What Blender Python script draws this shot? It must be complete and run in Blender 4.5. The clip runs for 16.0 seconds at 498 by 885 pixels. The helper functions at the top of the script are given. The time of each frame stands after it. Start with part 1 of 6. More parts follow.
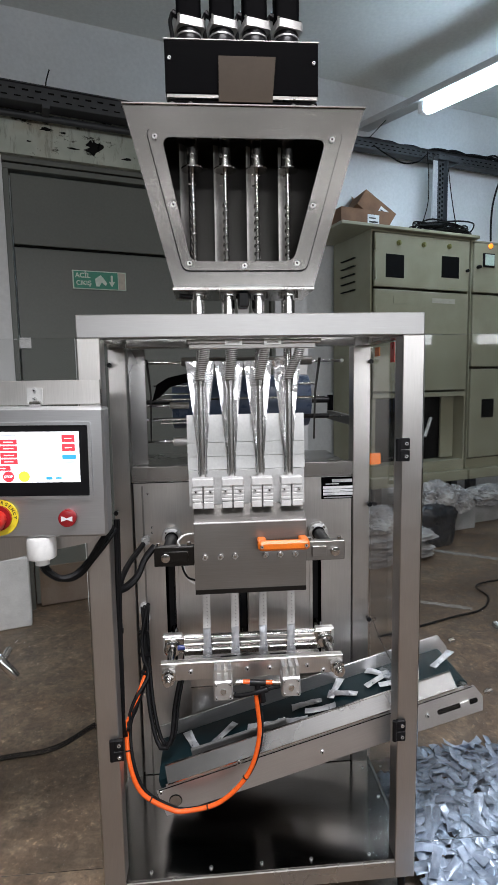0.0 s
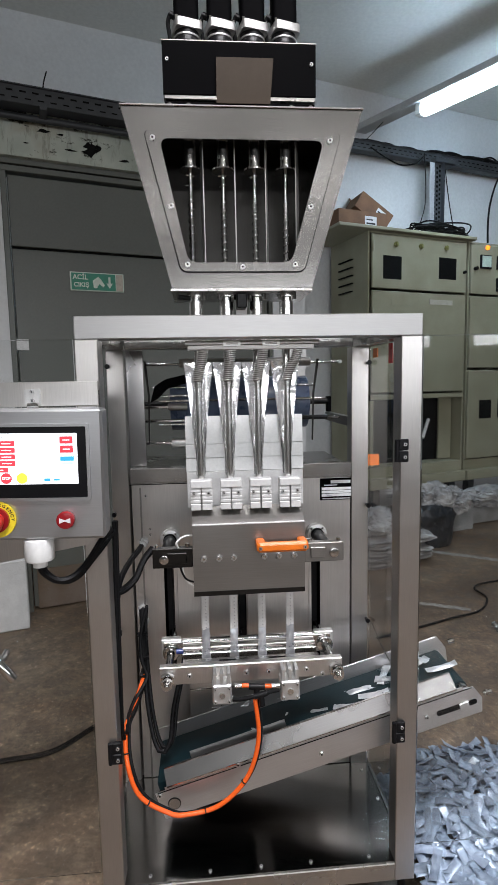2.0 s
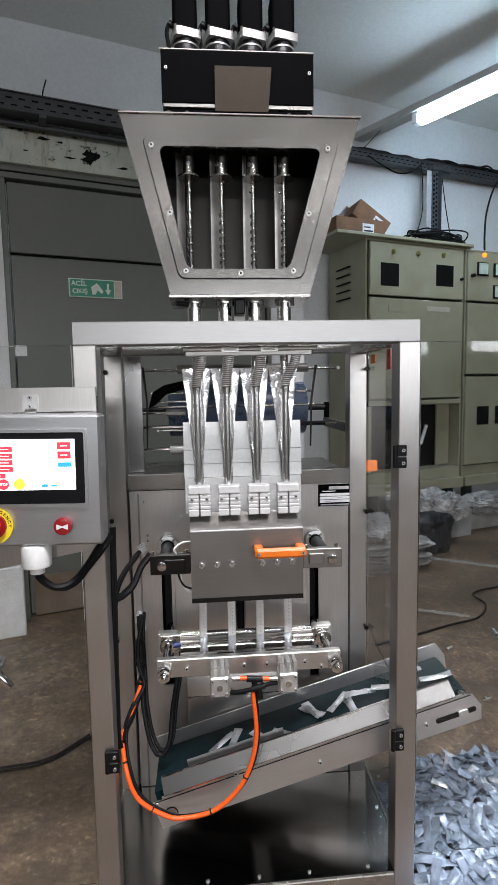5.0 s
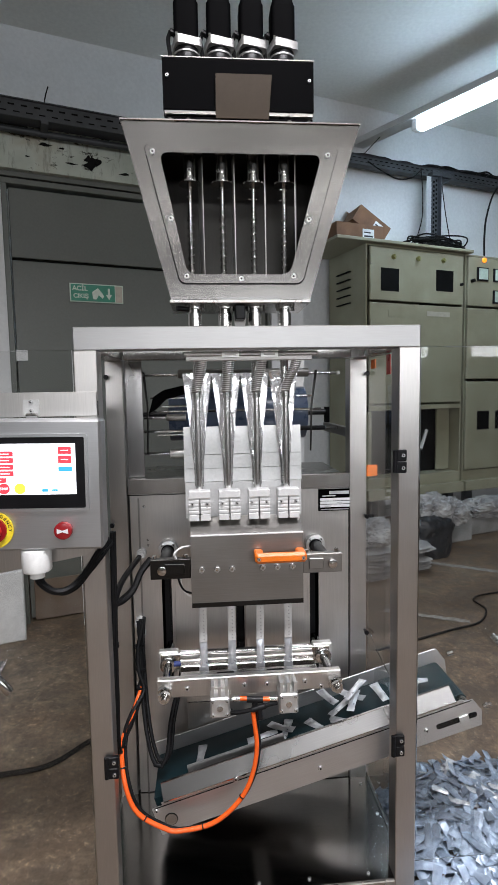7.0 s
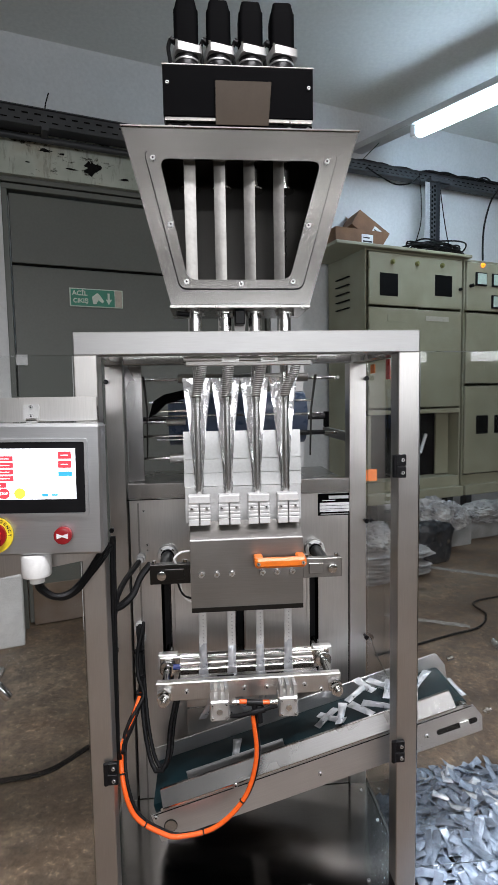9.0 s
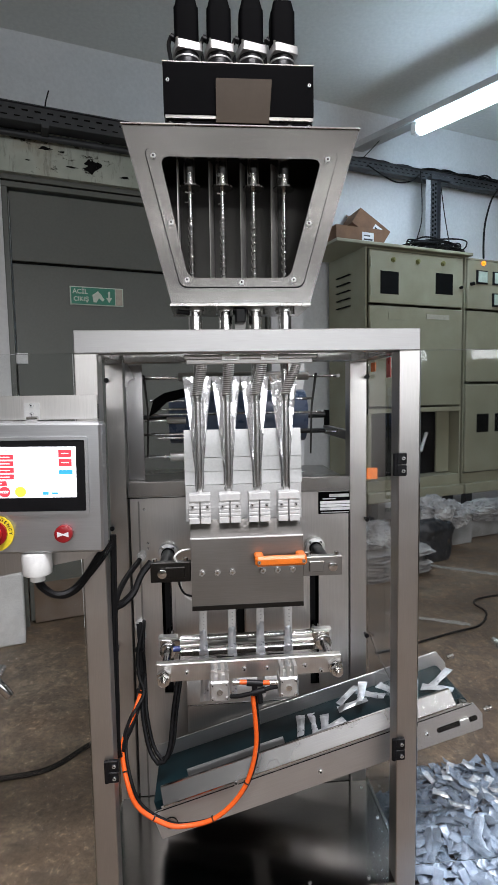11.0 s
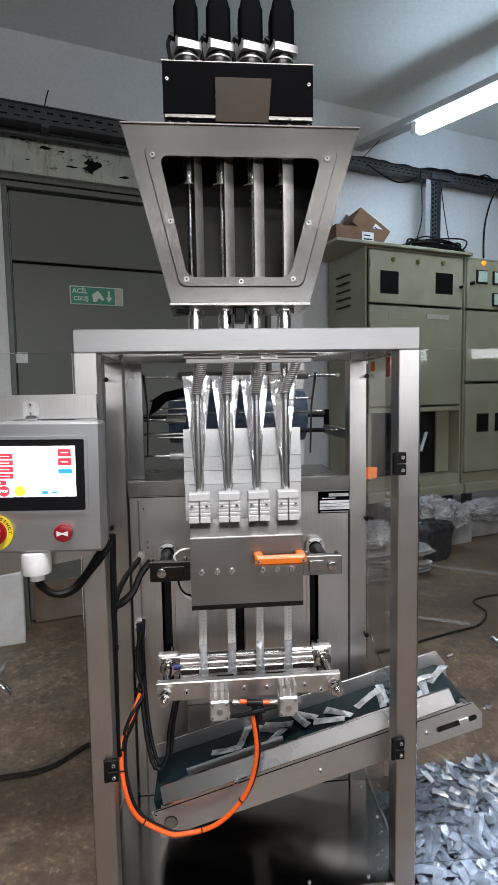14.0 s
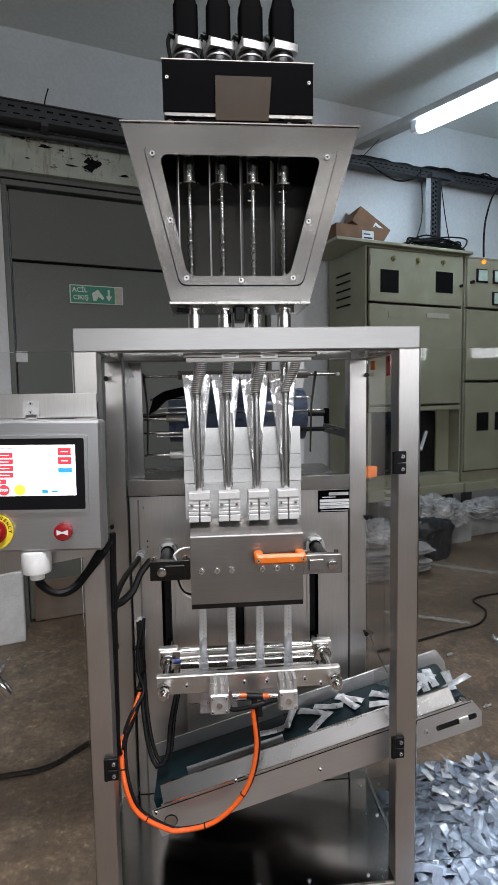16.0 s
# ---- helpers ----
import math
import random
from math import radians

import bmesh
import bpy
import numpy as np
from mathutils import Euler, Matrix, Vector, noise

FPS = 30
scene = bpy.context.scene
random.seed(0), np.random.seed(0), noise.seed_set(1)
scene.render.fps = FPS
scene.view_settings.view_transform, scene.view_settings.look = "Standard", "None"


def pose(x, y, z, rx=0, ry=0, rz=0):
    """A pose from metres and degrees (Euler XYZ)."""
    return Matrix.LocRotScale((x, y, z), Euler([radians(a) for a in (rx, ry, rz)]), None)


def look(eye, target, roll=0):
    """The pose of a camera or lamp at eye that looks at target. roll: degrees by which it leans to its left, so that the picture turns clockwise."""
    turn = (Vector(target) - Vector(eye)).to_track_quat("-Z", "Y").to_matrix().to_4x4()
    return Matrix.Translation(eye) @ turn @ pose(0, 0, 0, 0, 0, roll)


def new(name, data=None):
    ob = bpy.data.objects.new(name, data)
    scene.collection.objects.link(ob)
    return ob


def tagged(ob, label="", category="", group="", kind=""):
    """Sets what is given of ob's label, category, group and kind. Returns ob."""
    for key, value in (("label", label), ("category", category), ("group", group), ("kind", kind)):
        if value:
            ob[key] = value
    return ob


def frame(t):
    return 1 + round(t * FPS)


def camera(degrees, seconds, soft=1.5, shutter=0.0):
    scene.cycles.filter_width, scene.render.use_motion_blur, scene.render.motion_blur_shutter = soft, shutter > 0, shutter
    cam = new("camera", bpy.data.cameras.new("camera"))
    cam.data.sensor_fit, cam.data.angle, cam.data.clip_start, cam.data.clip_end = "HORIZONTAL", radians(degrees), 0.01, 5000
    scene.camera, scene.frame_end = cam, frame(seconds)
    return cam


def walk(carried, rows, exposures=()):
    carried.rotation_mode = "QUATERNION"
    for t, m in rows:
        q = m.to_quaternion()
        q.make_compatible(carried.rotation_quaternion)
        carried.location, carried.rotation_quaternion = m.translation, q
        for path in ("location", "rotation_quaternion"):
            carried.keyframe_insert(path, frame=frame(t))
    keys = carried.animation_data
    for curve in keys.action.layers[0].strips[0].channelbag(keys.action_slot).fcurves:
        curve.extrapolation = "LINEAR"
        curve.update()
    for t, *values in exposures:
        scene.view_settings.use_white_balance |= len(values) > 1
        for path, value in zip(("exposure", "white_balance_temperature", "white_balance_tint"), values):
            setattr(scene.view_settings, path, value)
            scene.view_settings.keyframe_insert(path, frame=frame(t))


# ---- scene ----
cam = camera(50.3, 16.0, soft=1.0)
PATH = [
    (0, (-0.084, -0.947, 1.107), (0.064, 1.035, 0.881), -1.0),
    (0.5, (-0.084, -0.947, 1.107), (0.064, 1.035, 0.88), -1.0),
    (1, (-0.085, -0.946, 1.107), (0.065, 1.036, 0.89), -1.0),
    (1.5, (-0.085, -0.946, 1.106), (0.067, 1.037, 0.889), -1.0),
    (2, (-0.085, -0.945, 1.106), (0.071, 1.037, 0.886), -1.1),
    (2.5, (-0.085, -0.945, 1.106), (0.076, 1.037, 0.89), -1.1),
    (3, (-0.085, -0.944, 1.105), (0.077, 1.038, 0.894), -1.1),
    (3.5, (-0.085, -0.944, 1.105), (0.077, 1.038, 0.9), -1.1),
    (4, (-0.085, -0.944, 1.105), (0.078, 1.039, 0.905), -1.1),
    (6.5, (-0.085, -0.945, 1.106), (0.078, 1.039, 0.914), -1.0),
    (7, (-0.085, -0.946, 1.106), (0.078, 1.039, 0.926), -1.0),
    (7.5, (-0.086, -0.947, 1.107), (0.08, 1.039, 0.938), -1.0),
    (8, (-0.086, -0.948, 1.107), (0.081, 1.039, 0.944), -1.0),
    (8.5, (-0.085, -0.947, 1.107), (0.08, 1.039, 0.943), -1.0),
    (9, (-0.086, -0.947, 1.107), (0.08, 1.039, 0.943), -1.0),
    (11.5, (-0.086, -0.947, 1.107), (0.078, 1.039, 0.936), -1.0),
    (12, (-0.086, -0.947, 1.107), (0.079, 1.039, 0.936), -1.0),
    (12.5, (-0.086, -0.947, 1.107), (0.079, 1.039, 0.936), -1.0),
    (13, (-0.085, -0.947, 1.106), (0.078, 1.039, 0.934), -1.0),
    (13.5, (-0.085, -0.947, 1.106), (0.079, 1.039, 0.933), -1.0),
    (14, (-0.085, -0.947, 1.106), (0.079, 1.039, 0.935), -1.0),
    (14.5, (-0.086, -0.947, 1.107), (0.079, 1.039, 0.935), -0.9),
    (15, (-0.085, -0.947, 1.106), (0.079, 1.039, 0.935), -1.0),
    (15.5, (-0.085, -0.947, 1.106), (0.079, 1.039, 0.933), -1.0),
    (16, (-0.085, -0.947, 1.106), (0.079, 1.039, 0.931), -1.0),
]
walk(cam, [(t, look(eye, target, roll)) for t, eye, target, roll in PATH], exposures=((0, 0.01, 6350, 11), (2.5, 0.03, 6350, 11), (7, 0.12, 6350, 11), (9, 0.11, 6350, 11), (12.5, 0.06, 6350, 11), (15, -0.05, 6350, 11), (16, -0.08, 6350, 11)))

# ---- world and light ----
TH = radians(18)
ROOM = Matrix.Rotation(TH, 4, "Z")          # the hall stands 18 degrees askew to the machine
world = bpy.data.worlds.new("world")
scene.world = world
world.use_nodes = True
sky = world.node_tree.nodes.new("ShaderNodeTexSky")
sky.sky_type, sky.sun_disc, sky.sun_elevation, sky.sun_rotation = "NISHITA", False, radians(38), radians(200)
world.node_tree.links.new(sky.outputs[0], world.node_tree.nodes["Background"].inputs[0])
world.node_tree.nodes["Background"].inputs[1].default_value = 0.1


def area(name, m, sx, sy, power, colour, spread=180):
    data = bpy.data.lights.new(name, "AREA")
    data.shape, data.size, data.size_y, data.energy, data.color, data.spread = "RECTANGLE", sx, sy, power, colour, radians(spread)
    ob = new(name, data)
    ob.matrix_basis = m
    return ob


# daylight through the two windows of the hall behind the camera, the tube lamp in view, and two added lamps
area("window_light", ROOM @ look((-1.15, -4.36, 1.63), (-1.15, 0, 1.55)), 3.7, 0.42, 46, (0.97, 0.98, 1.0))
area("window_light", ROOM @ look((2.1, -4.36, 1.63), (2.1, 0, 1.55)), 2.0, 0.42, 27, (0.97, 0.98, 1.0))
LAMP = Matrix(((0.57, 0.8216, 0, 1.54), (-0.8216, 0.57, 0, 3.02), (0, 0, 1, 3.1), (0, 0, 0, 1)))
area("tube_or_fill_light", LAMP @ Matrix.Translation((0.78, 0, -0.105)), 1.5, 0.09, 15, (0.72, 0.86, 1.0))
# unseen overhead lamp, added to fill the machine's front and the floor
area("tube_or_fill_light", ROOM @ pose(-0.2, -1.25, 3.30, 0, 0, 0), 1.5, 0.12, 88, (1.0, 0.975, 1.0), 128)
# unseen rear lamp, added to put highlights on the augers
area("tube_or_fill_light", ROOM @ look((-0.6, -4.0, 2.92), (-0.6, 0, 1.3)), 3.0, 0.05, 13, (1.0, 0.99, 0.98))


# ---- materials ----
def material(name):
    m = bpy.data.materials.new(name)
    m.use_nodes = True
    nt = m.node_tree
    return m, nt, nt.nodes["Principled BSDF"]


def node(nt, kind, **inputs):
    n = nt.nodes.new(kind)
    for k, v in inputs.items():
        n.inputs[k.replace("_", " ")].default_value = v
    return n


def ramp(nt, source, stops):
    r = nt.nodes.new("ShaderNodeValToRGB")
    while len(r.color_ramp.elements) < len(stops):
        r.color_ramp.elements.new(0.5)
    for e, (p, c) in zip(r.color_ramp.elements, stops):
        e.position, e.color = p, (*c, 1) if len(c) == 3 else c
    nt.links.new(source, r.inputs[0])
    return r.outputs[0]


def coords(nt, scale=(1, 1, 1)):
    tc = nt.nodes.new("ShaderNodeTexCoord")
    mp = nt.nodes.new("ShaderNodeMapping")
    mp.inputs["Scale"].default_value = scale
    nt.links.new(tc.outputs["Object"], mp.inputs[0])
    return mp.outputs[0]


def noise_tex(nt, scale, detail=4.0, stretch=(1, 1, 1), rough=0.55):
    n = node(nt, "ShaderNodeTexNoise", Scale=scale, Detail=detail, Roughness=rough)
    nt.links.new(coords(nt, stretch), n.inputs["Vector"])
    return n.outputs["Fac"]


def grey(v):
    return (v, v, v)


def surface(name, base, dark=None, rough=0.5, metal=0.0, scale=6.0, bump=0.0, bump_scale=120.0, stretch=(1, 1, 1), rough_var=0.12, vary=0.0, low=0.35, high=0.7, spec=0.5):
    """A surface of two colours mixed by a broad noise, with fine relief and uneven gloss."""
    m, nt, b = material(name)
    dark = dark or tuple(c * 0.82 for c in base)
    fac = noise_tex(nt, scale, 5.0)
    col = ramp(nt, fac, ((low, dark), (high, base)))
    fine = noise_tex(nt, bump_scale, 3.0, stretch)
    mixer = nt.nodes.new("ShaderNodeMix")
    mixer.data_type, mixer.blend_type = "RGBA", "MULTIPLY"
    mixer.inputs[0].default_value = 0.35
    nt.links.new(col, mixer.inputs[6])
    nt.links.new(ramp(nt, fine, ((0.3, grey(0.72)), (0.7, grey(1.0)))), mixer.inputs[7])
    out = mixer.outputs[2]
    if vary:
        oi = nt.nodes.new("ShaderNodeObjectInfo")
        hsv = nt.nodes.new("ShaderNodeHueSaturation")
        mr = node(nt, "ShaderNodeMapRange", To_Min=1 - vary, To_Max=1 + vary)
        nt.links.new(oi.outputs["Random"], mr.inputs[0])
        nt.links.new(mr.outputs[0], hsv.inputs["Value"])
        nt.links.new(out, hsv.inputs["Color"])
        out = hsv.outputs[0]
    nt.links.new(out, b.inputs["Base Color"])
    mr = node(nt, "ShaderNodeMapRange", To_Min=max(0.02, rough - rough_var), To_Max=min(1.0, rough + rough_var))
    nt.links.new(fac, mr.inputs[0])
    nt.links.new(mr.outputs[0], b.inputs["Roughness"])
    b.inputs["Metallic"].default_value = metal
    b.inputs["Specular IOR Level"].default_value = spec
    if bump:
        bp = node(nt, "ShaderNodeBump", Strength=bump, Distance=0.002)
        nt.links.new(fine, bp.inputs["Height"])
        nt.links.new(bp.outputs[0], b.inputs["Normal"])
    return m


def steel(name, base=0.5, rough=0.3, stretch=(4, 4, 300), aniso=0.0, tint=(1.0, 0.985, 0.96)):
    """Brushed stainless steel: fine grain along one way, cloudy gloss, faint smudges."""
    m, nt, b = material(name)
    grain = noise_tex(nt, 6.0, 3.0, stretch)
    cloud = noise_tex(nt, 5.0, 4.0)
    c = tuple(base * q for q in tint)
    col = ramp(nt, grain, ((0.25, tuple(q * 0.86 for q in c)), (0.75, c)))
    mixer = nt.nodes.new("ShaderNodeMix")
    mixer.data_type, mixer.blend_type = "RGBA", "MULTIPLY"
    mixer.inputs[0].default_value = 0.5
    nt.links.new(col, mixer.inputs[6])
    nt.links.new(ramp(nt, cloud, ((0.3, grey(0.78)), (0.68, grey(1.0)))), mixer.inputs[7])
    nt.links.new(mixer.outputs[2], b.inputs["Base Color"])
    mr = node(nt, "ShaderNodeMapRange", To_Min=rough * 0.75, To_Max=rough * 1.35)
    nt.links.new(cloud, mr.inputs[0])
    nt.links.new(mr.outputs[0], b.inputs["Roughness"])
    bp = node(nt, "ShaderNodeBump", Strength=0.08, Distance=0.0006)
    nt.links.new(grain, bp.inputs["Height"])
    nt.links.new(bp.outputs[0], b.inputs["Normal"])
    b.inputs["Metallic"].default_value = 1.0
    b.inputs["Anisotropic"].default_value = aniso
    return m


def glowing(name, colour, strength):
    m, nt, b = material(name)
    b.inputs["Base Color"].default_value = (*colour, 1)
    b.inputs["Emission Color"].default_value = (*colour, 1)
    b.inputs["Emission Strength"].default_value = strength
    return m


WARM = (1.0, 0.965, 0.925)
STEEL = steel("brushed_steel_upright", 0.60, 0.32, (300, 300, 4), tint=WARM)
STEEL_X = steel("brushed_steel_across", 0.50, 0.25, (4, 300, 300), tint=WARM)
STEEL_BEAM = steel("brushed_steel_beam", 0.40, 0.36, (4, 300, 300), tint=(1.0, 0.985, 0.97))
STEEL_HOP = steel("brushed_steel_hopper", 0.25, 0.21, (4, 300, 200), tint=WARM)
STEEL_PANEL = steel("steel_panel", 0.68, 0.34, (200, 200, 3), tint=WARM)
STEEL_RAIL = steel("folded_rail_steel", 0.46, 0.25, (3, 200, 200), tint=(1.0, 0.985, 0.975))
STEEL_TUBE = steel("bright_tube_steel", 0.74, 0.22, (8, 8, 40))
STEEL_ROD = steel("dark_bright_rod", 0.30, 0.12, (3, 60, 60))
STEEL_DARK = steel("dark_steel_cover", 0.33, 0.38, (3, 200, 200), tint=(1.0, 0.96, 0.91))
STEEL_SATIN = steel("satin_conveyor_steel", 0.66, 0.38, (3, 200, 200), tint=(1.0, 0.985, 0.975))
STEEL_BASE = steel("base_plate_steel", 0.26, 0.13, (3, 120, 120), tint=WARM)
# near black: holds the shade inside the hopper; also serves dark steel parts
STEEL_NEAR_BLACK = steel("shaded_or_dark_steel", 0.045, 0.33, (200, 200, 3), tint=WARM)
FLIGHT = steel("worn_screw_steel", 0.50, 0.20, (8, 8, 60))
CHROME = steel("polished_steel", 0.66, 0.13, (8, 8, 60))
ALU = surface("cast_aluminium", (0.70, 0.695, 0.68), rough=0.42, metal=0.85, scale=30, bump=0.15, bump_scale=400)
ALU_WHITE = surface("matt_aluminium_plate", (0.74, 0.74, 0.73), (0.62, 0.62, 0.61), rough=0.40, metal=0.35, scale=18, bump=0.1, bump_scale=200)
ZINC = surface("bright_zinc_screw", (0.66, 0.66, 0.65), (0.52, 0.52, 0.52), rough=0.26, metal=0.9, scale=60)
FOIL = surface("silver_foil", (0.96, 0.96, 0.96), (0.90, 0.90, 0.91), rough=0.15, rough_var=0.04, metal=0.85, scale=40, bump=0.06, bump_scale=60)
SACHET = surface("sachet_foil", (0.62, 0.64, 0.66), (0.42, 0.44, 0.47), rough=0.30, metal=0.6, scale=40, bump=0.4, bump_scale=90, vary=0.16)
# same foil as SACHET, the heap's dim bluish light put into its colour
PILE = surface("sachet_foil_shaded", (0.30, 0.36, 0.44), (0.18, 0.23, 0.30), rough=0.32, metal=0.35, scale=40, bump=0.4, bump_scale=90, vary=0.35)
BLACK = surface("black_paint", (0.0018, 0.0018, 0.0022), spec=0.02, rough=0.6, scale=12, bump=0.06, bump_scale=500)
RUBBER = surface("black_rubber", (0.006, 0.006, 0.0065), spec=0.14, rough=0.5, scale=30, bump=0.1, bump_scale=300)
BLACK_PLASTIC = surface("black_plastic", (0.006, 0.006, 0.007), spec=0.2, rough=0.35, scale=30)
ORANGE = surface("orange_plastic", (0.84, 0.19, 0.014), rough=0.35, scale=20, bump=0.05)
ORANGE_HOSE, nt_, b_ = material("orange_hose")
b_.inputs["Base Color"].default_value = (0.74, 0.105, 0.012, 1)
b_.inputs["Roughness"].default_value = 0.26
BLACK_HOSE, nt_, b_ = material("black_hose")
b_.inputs["Base Color"].default_value = (0.006, 0.006, 0.0065, 1)
b_.inputs["Roughness"].default_value = 0.42
b_.inputs["Specular IOR Level"].default_value = 0.16
BROWN = surface("bronze_film_plate", (0.046, 0.033, 0.021), (0.034, 0.024, 0.015), spec=0.12, rough=0.45, metal=0.0, scale=9)
BELT = surface("green_belt", (0.0025, 0.015, 0.019), (0.002, 0.010, 0.013), spec=0.2, rough=0.5, scale=14, bump=0.1, bump_scale=300)
PAINT_GREY = steel("control_box_steel", 0.60, 0.38, (3, 200, 200), tint=(0.975, 0.985, 1.0))
YELLOW = surface("yellow_plastic", (0.86, 0.66, 0.03), rough=0.4, scale=20)
RED = surface("red_plastic", (0.62, 0.03, 0.02), rough=0.3, scale=20)
DARK_RED = surface("dark_red_plastic", (0.28, 0.012, 0.016), rough=0.25, scale=20)
WHITE_PLASTIC = surface("white_plastic", (0.80, 0.80, 0.78), rough=0.4, scale=20)
WHITE_PRINT = surface("white_print", (0.80, 0.80, 0.80), rough=0.5, scale=30)
BLACK_PRINT = surface("black_print", (0.012, 0.012, 0.012), rough=0.45, scale=30)
GREY_PRINT = surface("grey_print", (0.40, 0.40, 0.40), rough=0.5, scale=30)
GREEN_SIGN = surface("green_sign_print", (0.01, 0.23, 0.14), rough=0.4, scale=30)
SIGN_PALE = surface("pale_sign_print", (0.62, 0.74, 0.64), rough=0.45, scale=30)
BEIGE_PRINT = surface("beige_tape", (0.50, 0.46, 0.38), rough=0.6, scale=30)
CABINET = surface("olive_grey_cabinet_paint", (0.36, 0.345, 0.245), (0.28, 0.265, 0.18), rough=0.45, scale=3.5, bump=0.05, bump_scale=200)
# near-black pieces in holes, slots and sockets stand for the shade inside
HOLE_SHADE = surface("recess_shade", (0.004, 0.004, 0.004), spec=0.1, rough=0.7, scale=10)
CARD = surface("cardboard", (0.22, 0.115, 0.06), (0.16, 0.082, 0.042), rough=0.8, scale=14, bump=0.1, bump_scale=150, stretch=(1, 1, 8))
CARD_IN = surface("cardboard_inside", (0.26, 0.16, 0.09), rough=0.85, scale=14)
# for walls out of view, kept dark so that the steel reflects less
WALL_DIM = surface("dim_unseen_wall", (0.26, 0.26, 0.25), (0.20, 0.20, 0.19), rough=0.9, scale=1.6, bump=0.2, bump_scale=45)
WALL = surface("white_wall_plaster", (0.70, 0.71, 0.71), (0.62, 0.63, 0.63), rough=0.85, scale=1.6, bump=0.2, bump_scale=45)
CEILING = surface("ceiling_plaster", (0.80, 0.80, 0.76), (0.74, 0.74, 0.70), rough=0.9, scale=1.2, bump=0.2, bump_scale=40)
DOOR = surface("grey_green_door_paint", (0.115, 0.123, 0.108), (0.095, 0.103, 0.090), rough=0.45, scale=2.0, bump=0.06, bump_scale=90)
DOOR_DARK = surface("dark_seam", (0.006, 0.006, 0.006), spec=0.1, rough=0.7, scale=10)
TRAY = surface("galvanised_tray", (0.055, 0.058, 0.064), (0.03, 0.033, 0.036), rough=0.55, metal=0.2, scale=8, bump=0.05)
BAG = surface("dark_rubbish_bag", (0.014, 0.018, 0.023), rough=0.42, scale=14, bump=0.1, bump_scale=30)
BAG_PALE = surface("pale_plastic_bag", (0.52, 0.51, 0.49), (0.20, 0.20, 0.205), rough=0.4, scale=10, bump=0.3, bump_scale=25)
# white card greyed in colour for the dim place by the cabinets
CARTON_PALE = surface("dimmed_white_card", (0.34, 0.34, 0.33), (0.22, 0.22, 0.21), rough=0.75, scale=7, bump=0.1, bump_scale=80)
BLUE_FILM = surface("slate_blue_film_roll", (0.06, 0.09, 0.15), (0.045, 0.065, 0.11), rough=0.3, scale=20)
PAPER = surface("white_paper_roll", (0.72, 0.72, 0.70), rough=0.7, scale=10)
LAMP_OFF = surface("yellow_green_lens", (0.24, 0.24, 0.09), rough=0.25, scale=20)
LAMP_ON = glowing("lit_orange_lens", (1.0, 0.30, 0.02), 1.3)
TUBE_GLOW = glowing("fluorescent_tube_glow", (0.62, 0.82, 1.0), 27.0)
SCREEN = glowing("screen_white", (0.93, 0.95, 1.0), 1.25)
SCREEN_RED = glowing("screen_red", (0.80, 0.035, 0.05), 0.9)
SCREEN_BLUE = glowing("screen_blue", (0.03, 0.28, 0.62), 0.9)
SCREEN_PALE = glowing("screen_pale_blue", (0.45, 0.80, 0.95), 0.9)
SCREEN_GREEN = glowing("screen_green", (0.12, 0.70, 0.10), 0.9)
SCREEN_YELLOW = glowing("screen_yellow", (0.90, 0.78, 0.05), 0.9)
SCREEN_LINE = glowing("screen_line_grey", (0.45, 0.46, 0.50), 0.6)

CONCRETE, nt_, b_ = material("worn_concrete_floor")
f1, f2, f3 = noise_tex(nt_, 1.1, 8.0, rough=0.68), noise_tex(nt_, 11.0, 7.0, rough=0.66), noise_tex(nt_, 70.0, 5.0, rough=0.7)
c1 = ramp(nt_, f1, ((0.36, (0.072, 0.048, 0.030)), (0.52, (0.132, 0.091, 0.058)), (0.66, (0.190, 0.148, 0.106))))
c2 = ramp(nt_, f2, ((0.38, grey(0.50)), (0.51, grey(0.92)), (0.62, grey(1.35))))
c3 = ramp(nt_, f3, ((0.36, grey(0.50)), (0.50, grey(0.92)), (0.60, grey(1.05)), (0.66, grey(2.5))))
for src in (c2, c3):
    mx_ = nt_.nodes.new("ShaderNodeMix")
    mx_.data_type, mx_.blend_type = "RGBA", "MULTIPLY"
    mx_.inputs[0].default_value = 0.8
    nt_.links.new(c1, mx_.inputs[6])
    nt_.links.new(src, mx_.inputs[7])
    c1 = mx_.outputs[2]
nt_.links.new(c1, b_.inputs["Base Color"])
nt_.links.new(ramp(nt_, f2, ((0.3, grey(0.42)), (0.7, grey(0.70)))), b_.inputs["Roughness"])
bp_ = node(nt_, "ShaderNodeBump", Strength=0.35, Distance=0.003)
nt_.links.new(f3, bp_.inputs["Height"])
nt_.links.new(bp_.outputs[0], b_.inputs["Normal"])

LINTEL, nt_, b_ = material("peeling_lintel_paint")
f1, f2, f3 = noise_tex(nt_, 5.0, 8.0, (1, 1, 1.6), 0.7), noise_tex(nt_, 3.0, 4.0), noise_tex(nt_, 14.0, 6.0, (2.2, 2.2, 0.45), 0.7)
c1 = ramp(nt_, f2, ((0.35, (0.29, 0.325, 0.275)), (0.55, (0.44, 0.475, 0.415)), (0.75, (0.33, 0.285, 0.20))))
mx_ = nt_.nodes.new("ShaderNodeMix")
mx_.data_type = "RGBA"
nt_.links.new(ramp(nt_, f1, ((0.545, grey(0.0)), (0.575, grey(1.0)))), mx_.inputs[0])
nt_.links.new(c1, mx_.inputs[6])
mx_.inputs[7].default_value = (0.03, 0.03, 0.022, 1)
mx2_ = nt_.nodes.new("ShaderNodeMix")
